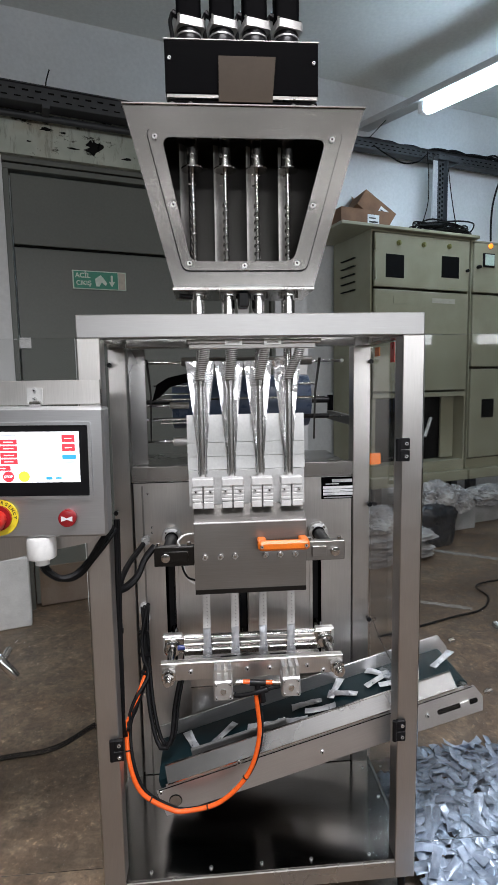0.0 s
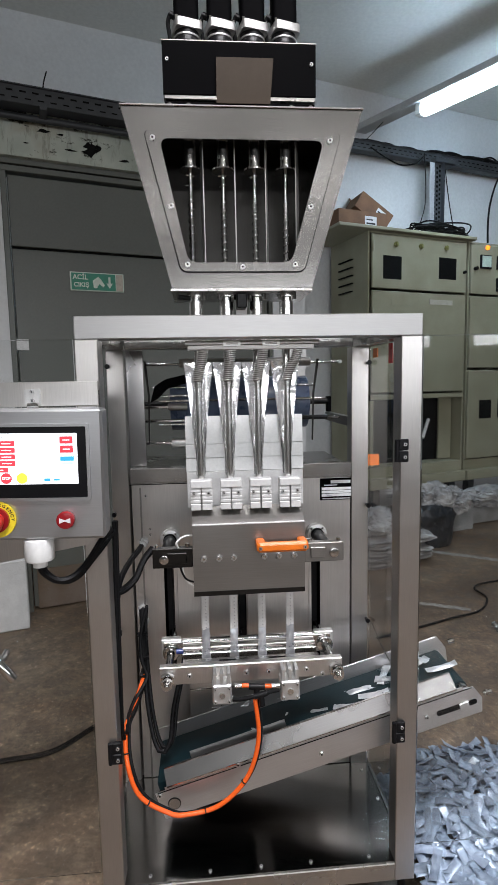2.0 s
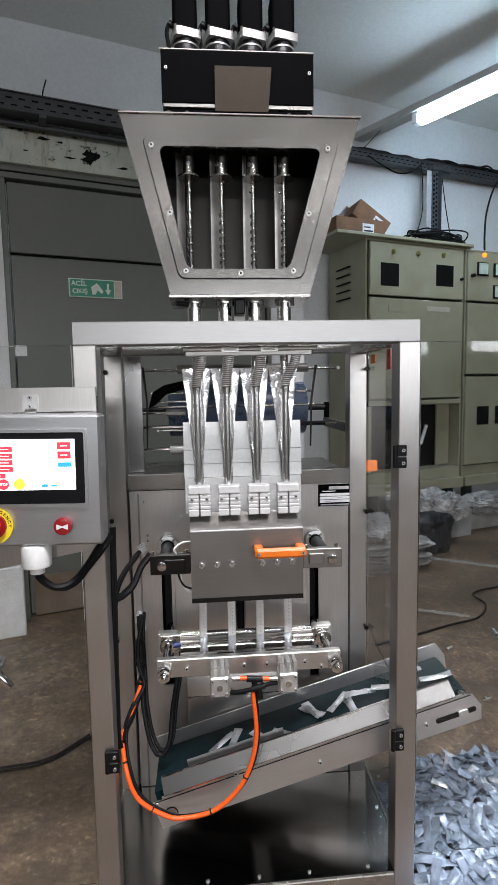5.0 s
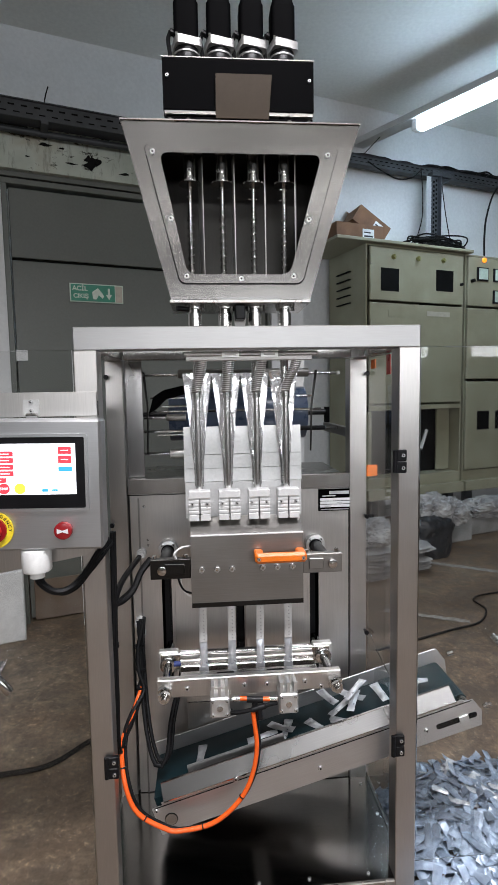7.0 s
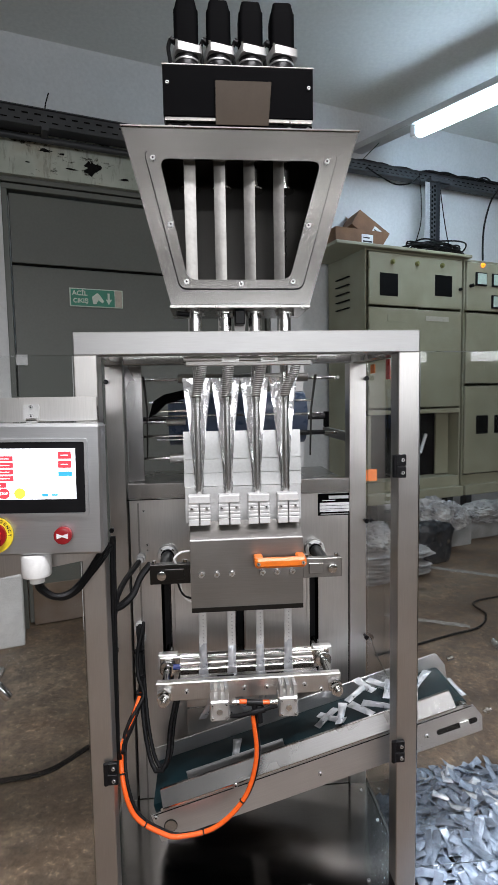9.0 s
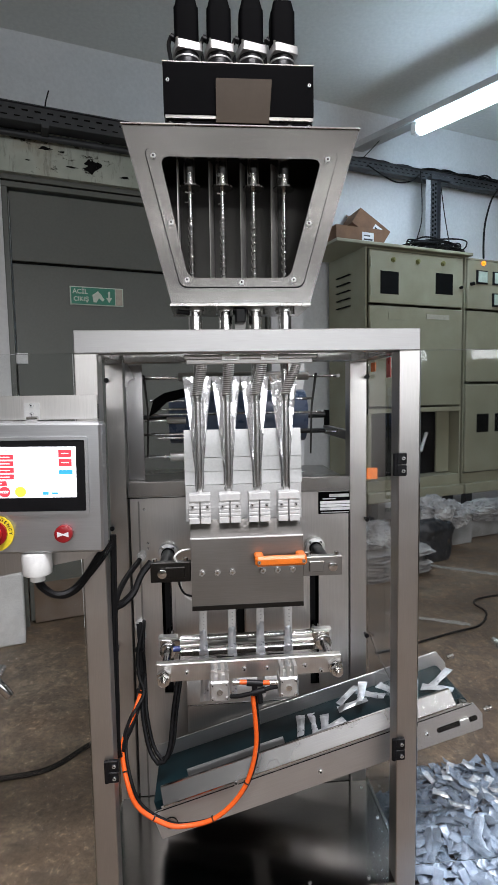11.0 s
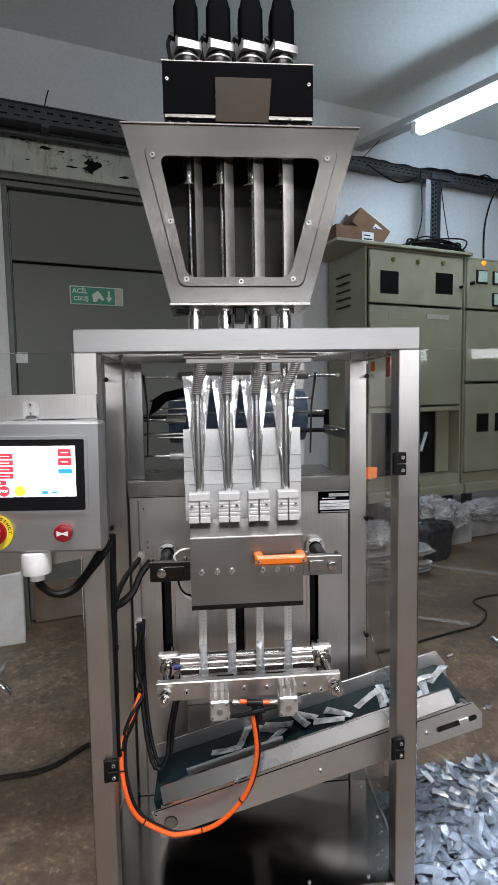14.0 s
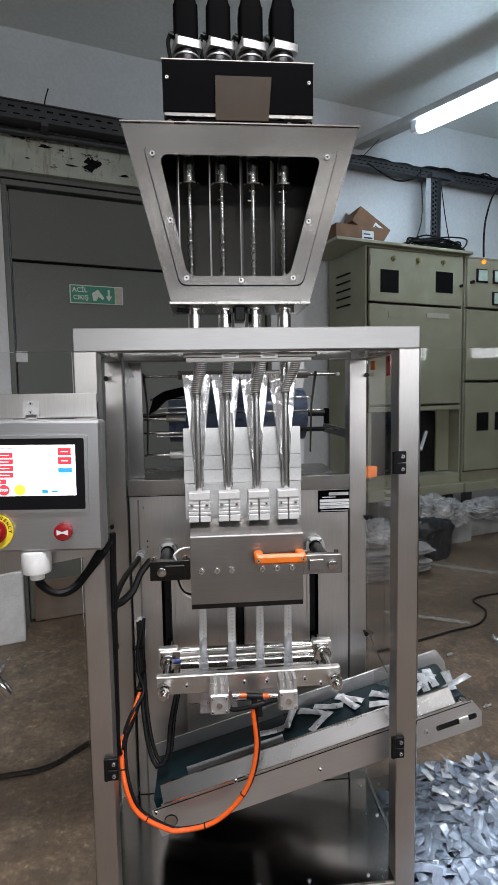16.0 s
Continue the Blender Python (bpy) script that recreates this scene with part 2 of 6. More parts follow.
mx2_.data_type = "RGBA"
nt_.links.new(ramp(nt_, f3, ((0.52, grey(0.0)), (0.70, grey(0.75)))), mx2_.inputs[0])
nt_.links.new(mx_.outputs[2], mx2_.inputs[6])
mx2_.inputs[7].default_value = (0.10, 0.095, 0.075, 1)
nt_.links.new(mx2_.outputs[2], b_.inputs["Base Color"])
b_.inputs["Roughness"].default_value = 0.8
bp_ = node(nt_, "ShaderNodeBump", Strength=0.5, Distance=0.004)
nt_.links.new(f1, bp_.inputs["Height"])
nt_.links.new(bp_.outputs[0], b_.inputs["Normal"])

ACRYLIC, nt_, b_ = material("clear_acrylic")
b_.inputs["Base Color"].default_value = (0.93, 0.94, 0.935, 1)
b_.inputs["Roughness"].default_value = 0.02
b_.inputs["Transmission Weight"].default_value = 1.0
b_.inputs["IOR"].default_value = 1.35


# ---- builders ----
def base_matrix(ob):
    m = ob.matrix_basis.copy()
    while ob.parent:
        ob = ob.parent
        m = ob.matrix_basis @ m
    return m


def thing(name, x, y, z, label, category, group="", kind="", m=None):
    ob = new(name)
    ob.empty_display_size = 0.05
    ob.matrix_basis = (m or Matrix()) @ Matrix.Translation((x, y, z))
    return tagged(ob, label, category, group, kind)


def finish(name, bm, mat, smooth=True):
    bmesh.ops.recalc_face_normals(bm, faces=bm.faces)
    me = bpy.data.meshes.new(name)
    bm.to_mesh(me)
    bm.free()
    for mt in (mat if isinstance(mat, (list, tuple)) else (mat,)):
        me.materials.append(mt)
    if smooth:
        me.shade_smooth()
        me.set_sharp_from_angle(angle=radians(35))
    return me


def part(name, bm, mat, parent, label="", m=None, pivot=None):
    """Links a bmesh, given in the world's axes (or those of m), as one mesh under a thing or part."""
    if m:
        bm.transform(m)
    local = base_matrix(parent)
    if pivot:
        local = local @ Matrix.Translation(local.inverted() @ Vector(pivot))
    bm.transform(local.inverted())
    ob = new(name, finish(name, bm, mat))
    ob.parent = parent
    if pivot:
        ob.location = base_matrix(parent).inverted() @ Vector(pivot)
    if label:
        tagged(ob, label)
    return ob


def piece(name, mesh, parent, m, label=""):
    """One more object on a shared mesh, at the world pose m."""
    ob = new(name, mesh)
    ob.parent = parent
    ob.matrix_basis = base_matrix(parent).inverted() @ m
    if label:
        tagged(ob, label)
    return ob


def solid(name, bm, mat, label, category, group="", kind="", m=None):
    """A top-level thing of one mesh, its origin at its base."""
    if m:
        bm.transform(m)
    lo = [min(v.co[i] for v in bm.verts) for i in range(3)]
    hi = [max(v.co[i] for v in bm.verts) for i in range(3)]
    o = Vector(((lo[0] + hi[0]) / 2, (lo[1] + hi[1]) / 2, lo[2]))
    bm.transform(Matrix.Translation(-o))
    ob = new(name, finish(name, bm, mat))
    ob.location = o
    return tagged(ob, label, category, group, kind)


def box(bm, x0, x1, y0, y1, z0, z1, bevel=0.0, seg=1, m=None):
    r = bmesh.ops.create_cube(bm, size=1.0)
    vs = r["verts"]
    for v in vs:
        v.co = Vector(((x0 + x1) / 2 + v.co.x * (x1 - x0), (y0 + y1) / 2 + v.co.y * (y1 - y0), (z0 + z1) / 2 + v.co.z * (z1 - z0)))
    if m:
        bmesh.ops.transform(bm, matrix=m, verts=vs)
    if bevel:
        bmesh.ops.bevel(bm, geom=list({e for v in vs for e in v.link_edges}), offset=bevel, segments=1, affect="EDGES", profile=0.5)
    return bm


def rod(bm, a, b, r, seg=16, r2=None, bevel=0.0):
    a, b = Vector(a), Vector(b)
    m = Matrix.Translation((a + b) / 2) @ (b - a).to_track_quat("Z", "Y").to_matrix().to_4x4()
    made = bmesh.ops.create_cone(bm, cap_ends=True, segments=seg, radius1=r, radius2=r if r2 is None else r2, depth=(b - a).length, matrix=m)
    if bevel:
        rim = [e for e in {e for v in made["verts"] for e in v.link_edges} if any(len(f.verts) > 4 for f in e.link_faces)]
        bmesh.ops.bevel(bm, geom=rim, offset=bevel, segments=2, affect="EDGES", profile=0.5)
    return bm


def prism(bm, loop, axis, a, b, bevel=0.0):
    """A closed outline in two axes, drawn out along the third ('x', 'y' or 'z')."""
    def at(p, q, s):
        return {"x": (s, p, q), "y": (p, s, q), "z": (p, q, s)}[axis]
    lo, hi = [bm.verts.new(at(p, q, a)) for p, q in loop], [bm.verts.new(at(p, q, b)) for p, q in loop]
    fs = [bm.faces.new(lo), bm.faces.new(hi)]
    k = len(loop)
    for i in range(k):
        fs.append(bm.faces.new((lo[i], lo[(i + 1) % k], hi[(i + 1) % k], hi[i])))
    if bevel:
        bmesh.ops.bevel(bm, geom=list({e for f in fs for e in f.edges}), offset=bevel, segments=1, affect="EDGES")
    return bm


def rounded(corners, r, n=5):
    """The outline of a polygon with its corners rounded."""
    out, k = [], len(corners)
    for i in range(k):
        p, c, q = (Vector(corners[(i + d) % k]) for d in (-1, 0, 1))
        u, v = (p - c).normalized(), (q - c).normalized()
        s = c + u * r
        e = c + v * r
        for j in range(n + 1):
            t = j / n
            out.append(tuple((1 - t) ** 2 * s + 2 * t * (1 - t) * c + t * t * e))
    return out


def ring_plate(bm, outer, inner, axis, a, b):
    """A plate with an opening: two outlines with equally many points."""
    def at(p, q, s):
        return {"x": (s, p, q), "y": (p, s, q), "z": (p, q, s)}[axis]
    rows = [[bm.verts.new(at(p, q, s)) for p, q in lp] for lp, s in ((outer, a), (outer, b), (inner, b), (inner, a))]
    k = len(outer)
    for r in range(4):
        for i in range(k):
            bm.faces.new((rows[r][i], rows[r][(i + 1) % k], rows[(r + 1) % 4][(i + 1) % k], rows[(r + 1) % 4][i]))
    return bm


def smooth_path(points, n=8):
    """A curve through the points."""
    ps = [Vector(p) for p in points]
    ps = [2 * ps[0] - ps[1]] + ps + [2 * ps[-1] - ps[-2]]
    out = []
    for i in range(1, len(ps) - 2):
        a, b, c, d = ps[i - 1:i + 3]
        for j in range(n):
            t = j / n
            out.append(0.5 * (2 * b + (c - a) * t + (2 * a - 5 * b + 4 * c - d) * t * t + (3 * b - a - 3 * c + d) * t ** 3))
    return out + [ps[-2]]


def sweep(bm, points, r, seg=8, n=8):
    path = smooth_path(points, n) if n > 1 else [Vector(p) for p in points]
    rings, up = [], Vector((0.31, 0.17, 0.93))
    for i, p in enumerate(path):
        d = (path[min(i + 1, len(path) - 1)] - path[max(i - 1, 0)]).normalized()
        s = d.cross(up).normalized()
        up = s.cross(d).normalized()
        rings.append([bm.verts.new(p + r * (math.cos(a) * s + math.sin(a) * up)) for a in (2 * math.pi * k / seg for k in range(seg))])
    for q, w in zip(rings, rings[1:]):
        for k in range(seg):
            bm.faces.new((q[k], q[(k + 1) % seg], w[(k + 1) % seg], w[k]))
    bm.faces.new(rings[0])
    bm.faces.new(rings[-1])
    return bm


def B():
    return bmesh.new()


def bolt_mesh(name, r, h, mat):
    """A hexagon socket screw that points to -y: head, rim and recess."""
    bm = B()
    prof = ((r, 0.0), (r, -h * 0.8), (r * 0.88, -h), (r * 0.4, -h), (r * 0.4, -h * 0.5))
    rows = [[bm.verts.new((q * math.cos(a), d, q * math.sin(a))) for a in (2 * math.pi * k / 12 for k in range(12))] for q, d in prof]
    for a, b in zip(rows, rows[1:]):
        for k in range(12):
            bm.faces.new((a[k], a[(k + 1) % 12], b[(k + 1) % 12], b[k]))
    bm.faces.new(rows[-1])
    for f in bm.faces:
        f.material_index = 1 if max(math.hypot(v.co.x, v.co.z) for v in f.verts) < r * 0.45 else 0
    return finish(name, bm, (mat, HOLE_SHADE))


BOLT = bolt_mesh("bolt", 0.0052, 0.004, ZINC)
BOLT_L = bolt_mesh("large_bolt", 0.0064, 0.006, ZINC)
BOLT_S = bolt_mesh("small_bolt", 0.0036, 0.003, ZINC)


def letters(name, text, size, mat, parent, m, depth=0.0004, label=""):
    cu = bpy.data.curves.new(name, "FONT")
    cu.body, cu.size, cu.extrude, cu.align_x, cu.align_y = text, size, depth, "CENTER", "CENTER"
    cu.offset = size * 0.022
    tmp = new(name, cu)
    bpy.context.view_layer.update()
    me = bpy.data.meshes.new_from_object(tmp.evaluated_get(bpy.context.evaluated_depsgraph_get()))
    bpy.data.objects.remove(tmp)
    me.materials.clear()
    me.materials.append(mat)
    return piece(name, me, parent, m, label)


FACING = Matrix.Rotation(radians(90), 4, "X")   # a flat drawing turned to face -y


# ---- the hall ----
def slab(name, u0, u1, v0, v1, z0, z1, mat, label, category):
    return solid(name, box(B(), u0, u1, v0, v1, z0, z1), mat, label, category, kind="structure", m=ROOM)


slab("floor", -4.0, 6.0, -4.6, 3.2, -0.12, 0.0, CONCRETE, "worn brown-grey concrete workshop floor with stains", "floor")
slab("ceiling", -4.0, 6.0, -4.6, 3.2, 3.43, 3.55, CEILING, "grey plastered workshop ceiling", "ceiling")
slab("wall_north", -4.0, 6.0, 2.95, 3.15, 0.0, 3.43, WALL, "white plastered wall behind the cabinets", "wall")
# east, west and south walls are unseen; they close the hall and darken reflections
slab("wall_east", 5.8, 6.0, -4.4, 2.95, 0.0, 3.43, WALL_DIM, "unseen wall, made dark to dim the steel's reflections", "wall")
slab("wall_west", -4.0, -3.8, -4.4, 2.95, 0.0, 3.43, WALL_DIM, "unseen wall, made dark to dim the steel's reflections", "wall")
wall_s = thing("wall_south", 0, -4.5, 0, "unseen wall, made dark, with two window openings", "wall", kind="structure", m=ROOM)
for u0, u1, z0, z1 in ((-3.8, 5.8, 0, 1.40), (-3.8, 5.8, 1.86, 3.43), (-3.8, -3.05, 1.40, 1.86), (0.75, 1.05, 1.40, 1.86), (3.15, 5.8, 1.40, 1.86)):
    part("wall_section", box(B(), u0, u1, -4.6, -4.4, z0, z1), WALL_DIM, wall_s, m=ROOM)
# the doorway: piers, peeling lintel, steel door with seams
slab("wall_pier", -3.8, -0.43, 1.86, 2.95, 0.0, 2.145, WALL, "white plastered pier beside the steel door", "wall")
slab("wall_return", 0.92, 1.12, 1.86, 2.95, 0.0, 2.145, WALL, "white plastered return of the doorway", "wall")
slab("lintel", -3.8, 1.12, 1.84, 2.10, 2.145, 2.372, LINTEL, "concrete lintel with peeling stained pale paint", "lintel")
prng3 = random.Random(5)
for cu_, cz, ru, rz_, k_ in ((-0.022, 2.218, 0.045, 0.036, 26), (-0.235, 2.268, 0.035, 0.008, 16), (-0.16, 2.262, 0.018, 0.005, 12), (0.13, 2.185, 0.03, 0.006, 14), (-0.12, 2.200, 0.028, 0.004, 12), (-0.30, 2.300, 0.040, 0.006, 16), (-0.31, 2.205, 0.012, 0.004, 10)):
    lp = [(cu_ + ru * math.cos(6.2832 * q / k_) * prng3.uniform(0.45, 1.15), cz + rz_ * math.sin(6.2832 * q / k_) * prng3.uniform(0.45, 1.15)) for q in range(k_)]
    solid("peeled_patch", prism(B(), lp, "y", 1.8368, 1.8392), DOOR_DARK, "black stain where paint has peeled off the lintel", "stain", "stains on the lintel", "structure", m=ROOM)
door = thing("door_1", 0.2, 1.92, 0, "grey-green painted steel workshop door, closed", "door", kind="structure", m=ROOM)
for z0, z1 in ((0.02, 1.752), (1.764, 2.080)):
    part("door_panel", box(B(), -0.40, 0.90, 1.896, 1.94, z0, z1, 0.003), DOOR, door, m=ROOM)
part("door_frame", box(box(box(box(B(), -0.43, 0.92, 1.875, 1.96, 2.090, 2.116, 0.002), -0.43, 0.92, 1.868, 1.96, 2.121, 2.1445, 0.002), -0.43, -0.405, 1.875, 1.96, 0, 2.0895, 0.002), 0.902, 0.92, 1.875, 1.96, 0, 2.0895, 0.002), DOOR, door, m=ROOM)
part("door_gap", box(B(), -0.40, 0.90, 1.925, 1.935, 1.75, 1.766), DOOR_DARK, door, "dark gap between the panels", m=ROOM)
part("door_gap", box(B(), -0.43, 0.92, 1.885, 1.93, 2.1162, 2.1208), DOOR_DARK, door, "dark gap over the frame", m=ROOM)
part("kick_plate", box(B(), -0.38, 0.30, 1.887, 1.897, 0.01, 0.21, 0.002), surface("rusty_kick_plate", (0.19, 0.15, 0.12), (0.12, 0.08, 0.05), rough=0.6, scale=7, bump=0.2), door, "scuffed brownish kick plate", m=ROOM)
part("paper_note", box(B(), -0.405, -0.352, 1.888, 1.892, 1.285, 1.335), WHITE_PRINT, door, "small white paper note", m=ROOM)

SIGN_M = ROOM @ Matrix.Translation((0.006, 0, -0.012))
sign = thing("exit_sign", -0.027, 1.89, 1.587, "green and white emergency exit sign on the door", "sign", m=SIGN_M)
part("sign_board", box(B(), -0.155, 0.101, 1.888, 1.895, 1.585, 1.674, 0.001), SIGN_PALE, sign, m=SIGN_M)
part("green_field", box(B(), -0.149, 0.060, 1.885, 1.889, 1.590, 1.669), GREEN_SIGN, sign, m=SIGN_M)
part("pale_field", box(B(), 0.064, 0.096, 1.885, 1.889, 1.590, 1.669), BEIGE_PRINT, sign, m=SIGN_M)
letters("lettering", "AC\u0130L", 0.031, SIGN_PALE, sign, SIGN_M @ Matrix.Translation((-0.107, 1.8845, 1.649)) @ FACING)
letters("lettering", "\u00c7IKI\u015e", 0.029, SIGN_PALE, sign, SIGN_M @ Matrix.Translation((-0.103, 1.8845, 1.613)) @ FACING)
part("pictogram", prism(prism(B(), ((-0.045, 1.600), (-0.030, 1.600), (-0.008, 1.640), (-0.022, 1.655), (-0.05, 1.635)), "y", 1.8835, 1.8855), ((-0.024, 1.625), (0.0, 1.605), (0.008, 1.615), (-0.012, 1.645)), "y", 1.883, 1.885), SIGN_PALE, sign, m=SIGN_M)
part("arrow", prism(B(), ((0.026, 1.655), (0.036, 1.655), (0.036, 1.625), (0.046, 1.625), (0.031, 1.600), (0.016, 1.625), (0.026, 1.625)), "y", 1.8835, 1.8855), SIGN_PALE, sign, m=SIGN_M)


def cable_tray(u0, u1, v, z, label):
    """A perforated tray with a wall and a lip, slots laid on as near-black pieces in place of shade."""
    ob = thing("cable_tray", (u0 + u1) / 2, v, z, label, "cable tray", m=ROOM)
    part("tray_bottom", box(B(), u0, u1, v, v + 0.07, z, z + 0.003), TRAY, ob, m=ROOM)
    part("tray_side", box(box(B(), u0, u1, v - 0.003, v, z, z + 0.075, 0.001), u0, u1, v - 0.012, v - 0.003, z + 0.07, z + 0.075), TRAY, ob, m=ROOM)
    part("tray_side", box(B(), u0, u1, v + 0.07, v + 0.073, z, z + 0.075), TRAY, ob, m=ROOM)
    bm, u = B(), u0 + 0.02
    while u < u1 - 0.03:
        box(bm, u, u + 0.026, v - 0.0045, v - 0.002, z + 0.045, z + 0.052)
        box(bm, u + 0.02, u + 0.046, v - 0.0045, v - 0.002, z + 0.018, z + 0.023)
        u += 0.052
    tagged(part("slot_pattern", bm, HOLE_SHADE, ob, "row of dark slots", m=ROOM), kind="stuff")
    return ob


solid("pipe", rod(B(), (-3.0, 1.80, 2.296), (1.1, 1.80, 2.296), 0.014, 14), TRAY, "dark steel pipe under the cable tray", "pipe", m=ROOM)
cable_tray(-3.0, 1.1, 1.72, 2.315, "dark galvanised perforated cable tray above the door")
cable_tray(1.2, 5.6, 2.83, 2.915, "dark galvanised perforated cable tray with loose cables")
for k in range(5):
    solid("tray_bracket", box(B(), -2.8 + k * 0.85, -2.77 + k * 0.85, 1.70, 1.86, 2.295, 2.314), TRAY, "steel bracket under the cable tray", "bracket", "tray brackets", m=ROOM)
bm = sweep(B(), [ROOM @ Vector(p) for p in ((-0.232, 1.75, 2.385), (-0.226, 1.75, 2.43), (-0.212, 1.74, 2.475))], 0.003, 6)
solid("wire_end", bm, RUBBER, "short stiff wire sticking up from the tray", "wire")


def cable(name, pts, r, mat, label, m=None, category="cable"):
    return solid(name, sweep(B(), [(m @ Vector(p)) if m else p for p in pts], r, 7), mat, label, category)


rng = random.Random(4)
for k in range(10):
    pts = [(2.0 + 0.22 * j, 2.835 + 0.06 * rng.random(), 2.965 + 0.05 * rng.random() + (0.045 * rng.random() if j > 4 else 0)) for j in range(17)]
    cable("tray_cable", pts, 0.007, RUBBER, "black cable lying in the cable tray", ROOM)
cable("hanging_cable", ((2.22, 2.79, 2.93), (2.35, 2.78, 2.87), (2.50, 2.78, 2.83), (2.65, 2.78, 2.86), (2.74, 2.79, 2.93)), 0.006, RUBBER, "black cable sagging below the tray", ROOM)
cable("hanging_cable", ((2.74, 2.78, 2.95), (2.75, 2.77, 2.75), (2.74, 2.76, 2.55), (2.66, 2.72, 2.38), (2.60, 2.70, 2.27)), 0.004, RUBBER, "thin black wire hanging down to the cabinet", ROOM)
cable("hanging_cable", ((2.95, 2.78, 2.93), (2.94, 2.74, 2.75), (2.96, 2.72, 2.55), (2.99, 2.70, 2.36), (3.02, 2.68, 2.25)), 0.004, RUBBER, "thin black wire hanging down to the cabinet", ROOM)
cable("hanging_cable", ((3.62, 2.78, 2.93), (3.45, 2.70, 2.78), (3.28, 2.60, 2.55), (3.18, 2.52, 2.36), (3.12, 2.46, 2.20)), 0.008, RUBBER, "black cable curving down to the cabinet", ROOM)
bracket = thing("tray_post", 2.86, 2.72, 2.2, "perforated steel post that carries the cable tray", "post", m=ROOM)
part("post", box(box(B(), 2.80, 2.87, 2.72, 2.723, 2.2, 2.87, 0.001), 2.867, 2.87, 2.68, 2.72, 2.2, 2.87), TRAY, bracket, m=ROOM)
bm = B()
for k in range(17):
    box(bm, 2.815, 2.829, 2.716, 2.721, 2.24 + k * 0.036, 2.258 + k * 0.036)
    box(bm, 2.842, 2.856, 2.716, 2.721, 2.255 + k * 0.036, 2.273 + k * 0.036)
tagged(part("slot_pattern", bm, HOLE_SHADE, bracket, "rows of dark slots", m=ROOM), kind="stuff")
part("pale_flange", box(B(), 2.752, 2.7985, 2.722, 2.725, 2.2, 2.865), GREY_PRINT, bracket, "pale grey flange", m=ROOM)
part("brace", prism(B(), ((2.80, 2.80), (2.872, 2.80), (3.07, 2.895), (2.93, 2.895)), "y", 2.7245, 2.729), TRAY, bracket, m=ROOM)
part("arm", box(B(), 2.79, 3.0, 2.70, 2.76, 2.87, 2.903, 0.002), TRAY, bracket, m=ROOM)

# the lit tube lamp
lamp_m = LAMP
lamp = thing("tube_lamp", 0, 0, 0, "lit fluorescent tube lamp in a long metal batten", "ceiling lamp", m=lamp_m)
part("batten", box(B(), -0.92, 1.64, -0.055, 0.055, 0.0, 0.05, 0.004), surface("batten_enamel", (0.55, 0.56, 0.56), rough=0.5), lamp, m=lamp_m)
part("tube", rod(B(), (0.0, 0, -0.048), (1.55, 0, -0.048), 0.046, 28, bevel=0.016), TUBE_GLOW, lamp, "glowing white tube", m=lamp_m)
part("lamp_holder", box(B(), -0.05, -0.001, -0.035, 0.035, -0.08, 0.0, 0.006), WHITE_PLASTIC, lamp, m=lamp_m)
part("lamp_holder", box(B(), 1.551, 1.60, -0.035, 0.035, -0.08, 0.0, 0.006), WHITE_PLASTIC, lamp, m=lamp_m)
for q in (-0.75, 1.4):
    part("suspension", rod(B(), (q, 0, 0.05), (q, 0, 0.33), 0.004, 8), TRAY, lamp, m=lamp_m)
cable("lamp_wire", ((2.20, 2.86, 2.985), (2.23, 2.82, 3.02), (2.297, 2.734, 3.101)), 0.003, RUBBER, "thin wire running from tray to lamp", ROOM)


# ---- the switch cabinets ----
def cabinet(u0, u1, z0, z1, v, label):
    ob = thing("switch_cabinet", (u0 + u1) / 2, v + 0.25, z0, label, "cabinet", group="switch cabinets", m=ROOM)
    part("side_panel", box(B(), u0, u0 + 0.012, v, v + 0.5, z0, z1), CABINET, ob, m=ROOM)
    part("side_panel", box(B(), u1 - 0.012, u1, v, v + 0.5, z0, z1), CABINET, ob, m=ROOM)
    part("roof_panel", box(B(), u0 + 0.012, u1 - 0.012, v, v + 0.5, z1 - 0.012, z1), CABINET, ob, m=ROOM)
    part("rear_panel", box(B(), u0 + 0.012, u1 - 0.012, v + 0.49, v + 0.5, z0, z1 - 0.012), CABINET, ob, m=ROOM)
    part("floor_panel", box(B(), u0 + 0.012, u1 - 0.012, v, v + 0.49, z0, z0 + 0.08), CABINET, ob, m=ROOM)
    return ob


def leaf(ob, u0, u1, z0, z1, v, name="door", holes=()):
    d = part(name, box(B(), u0, u1, v - 0.022, v - 0.002, z0, z1, 0.004, 2), CABINET, ob, m=ROOM)
    for a, b, c, e in holes:
        # the opening is a near-black piece on the door, in place of shade
        part("meter_opening", box(B(), a, b, v - 0.0235, v - 0.012, c, e), HOLE_SHADE, d, "near-black piece for the shade in a square opening", m=ROOM)
    return d


LENS = finish("pilot_lens", rod(rod(B(), (0, 0, 0), (0, -0.012, 0), 0.018, 16), (0, -0.012, 0), (0, -0.022, 0), 0.014, 16, 0.010), LAMP_OFF)
LENS_ON = finish("pilot_lens_lit", rod(rod(B(), (0, 0, 0), (0, -0.012, 0), 0.018, 16), (0, -0.012, 0), (0, -0.022, 0), 0.014, 16, 0.010), LAMP_ON)
V = 2.40
c1 = cabinet(1.93, 2.842, 0.38, 2.172, V, "olive-grey steel switch cabinet with dark meter openings")
d1 = leaf(c1, 1.95, 2.825, 1.775, 2.15, V, holes=((2.044, 2.206, 1.842, 2.006), (2.553, 2.722, 1.868, 2.026)))
d2 = leaf(c1, 1.95, 2.825, 1.02, 1.757, V)
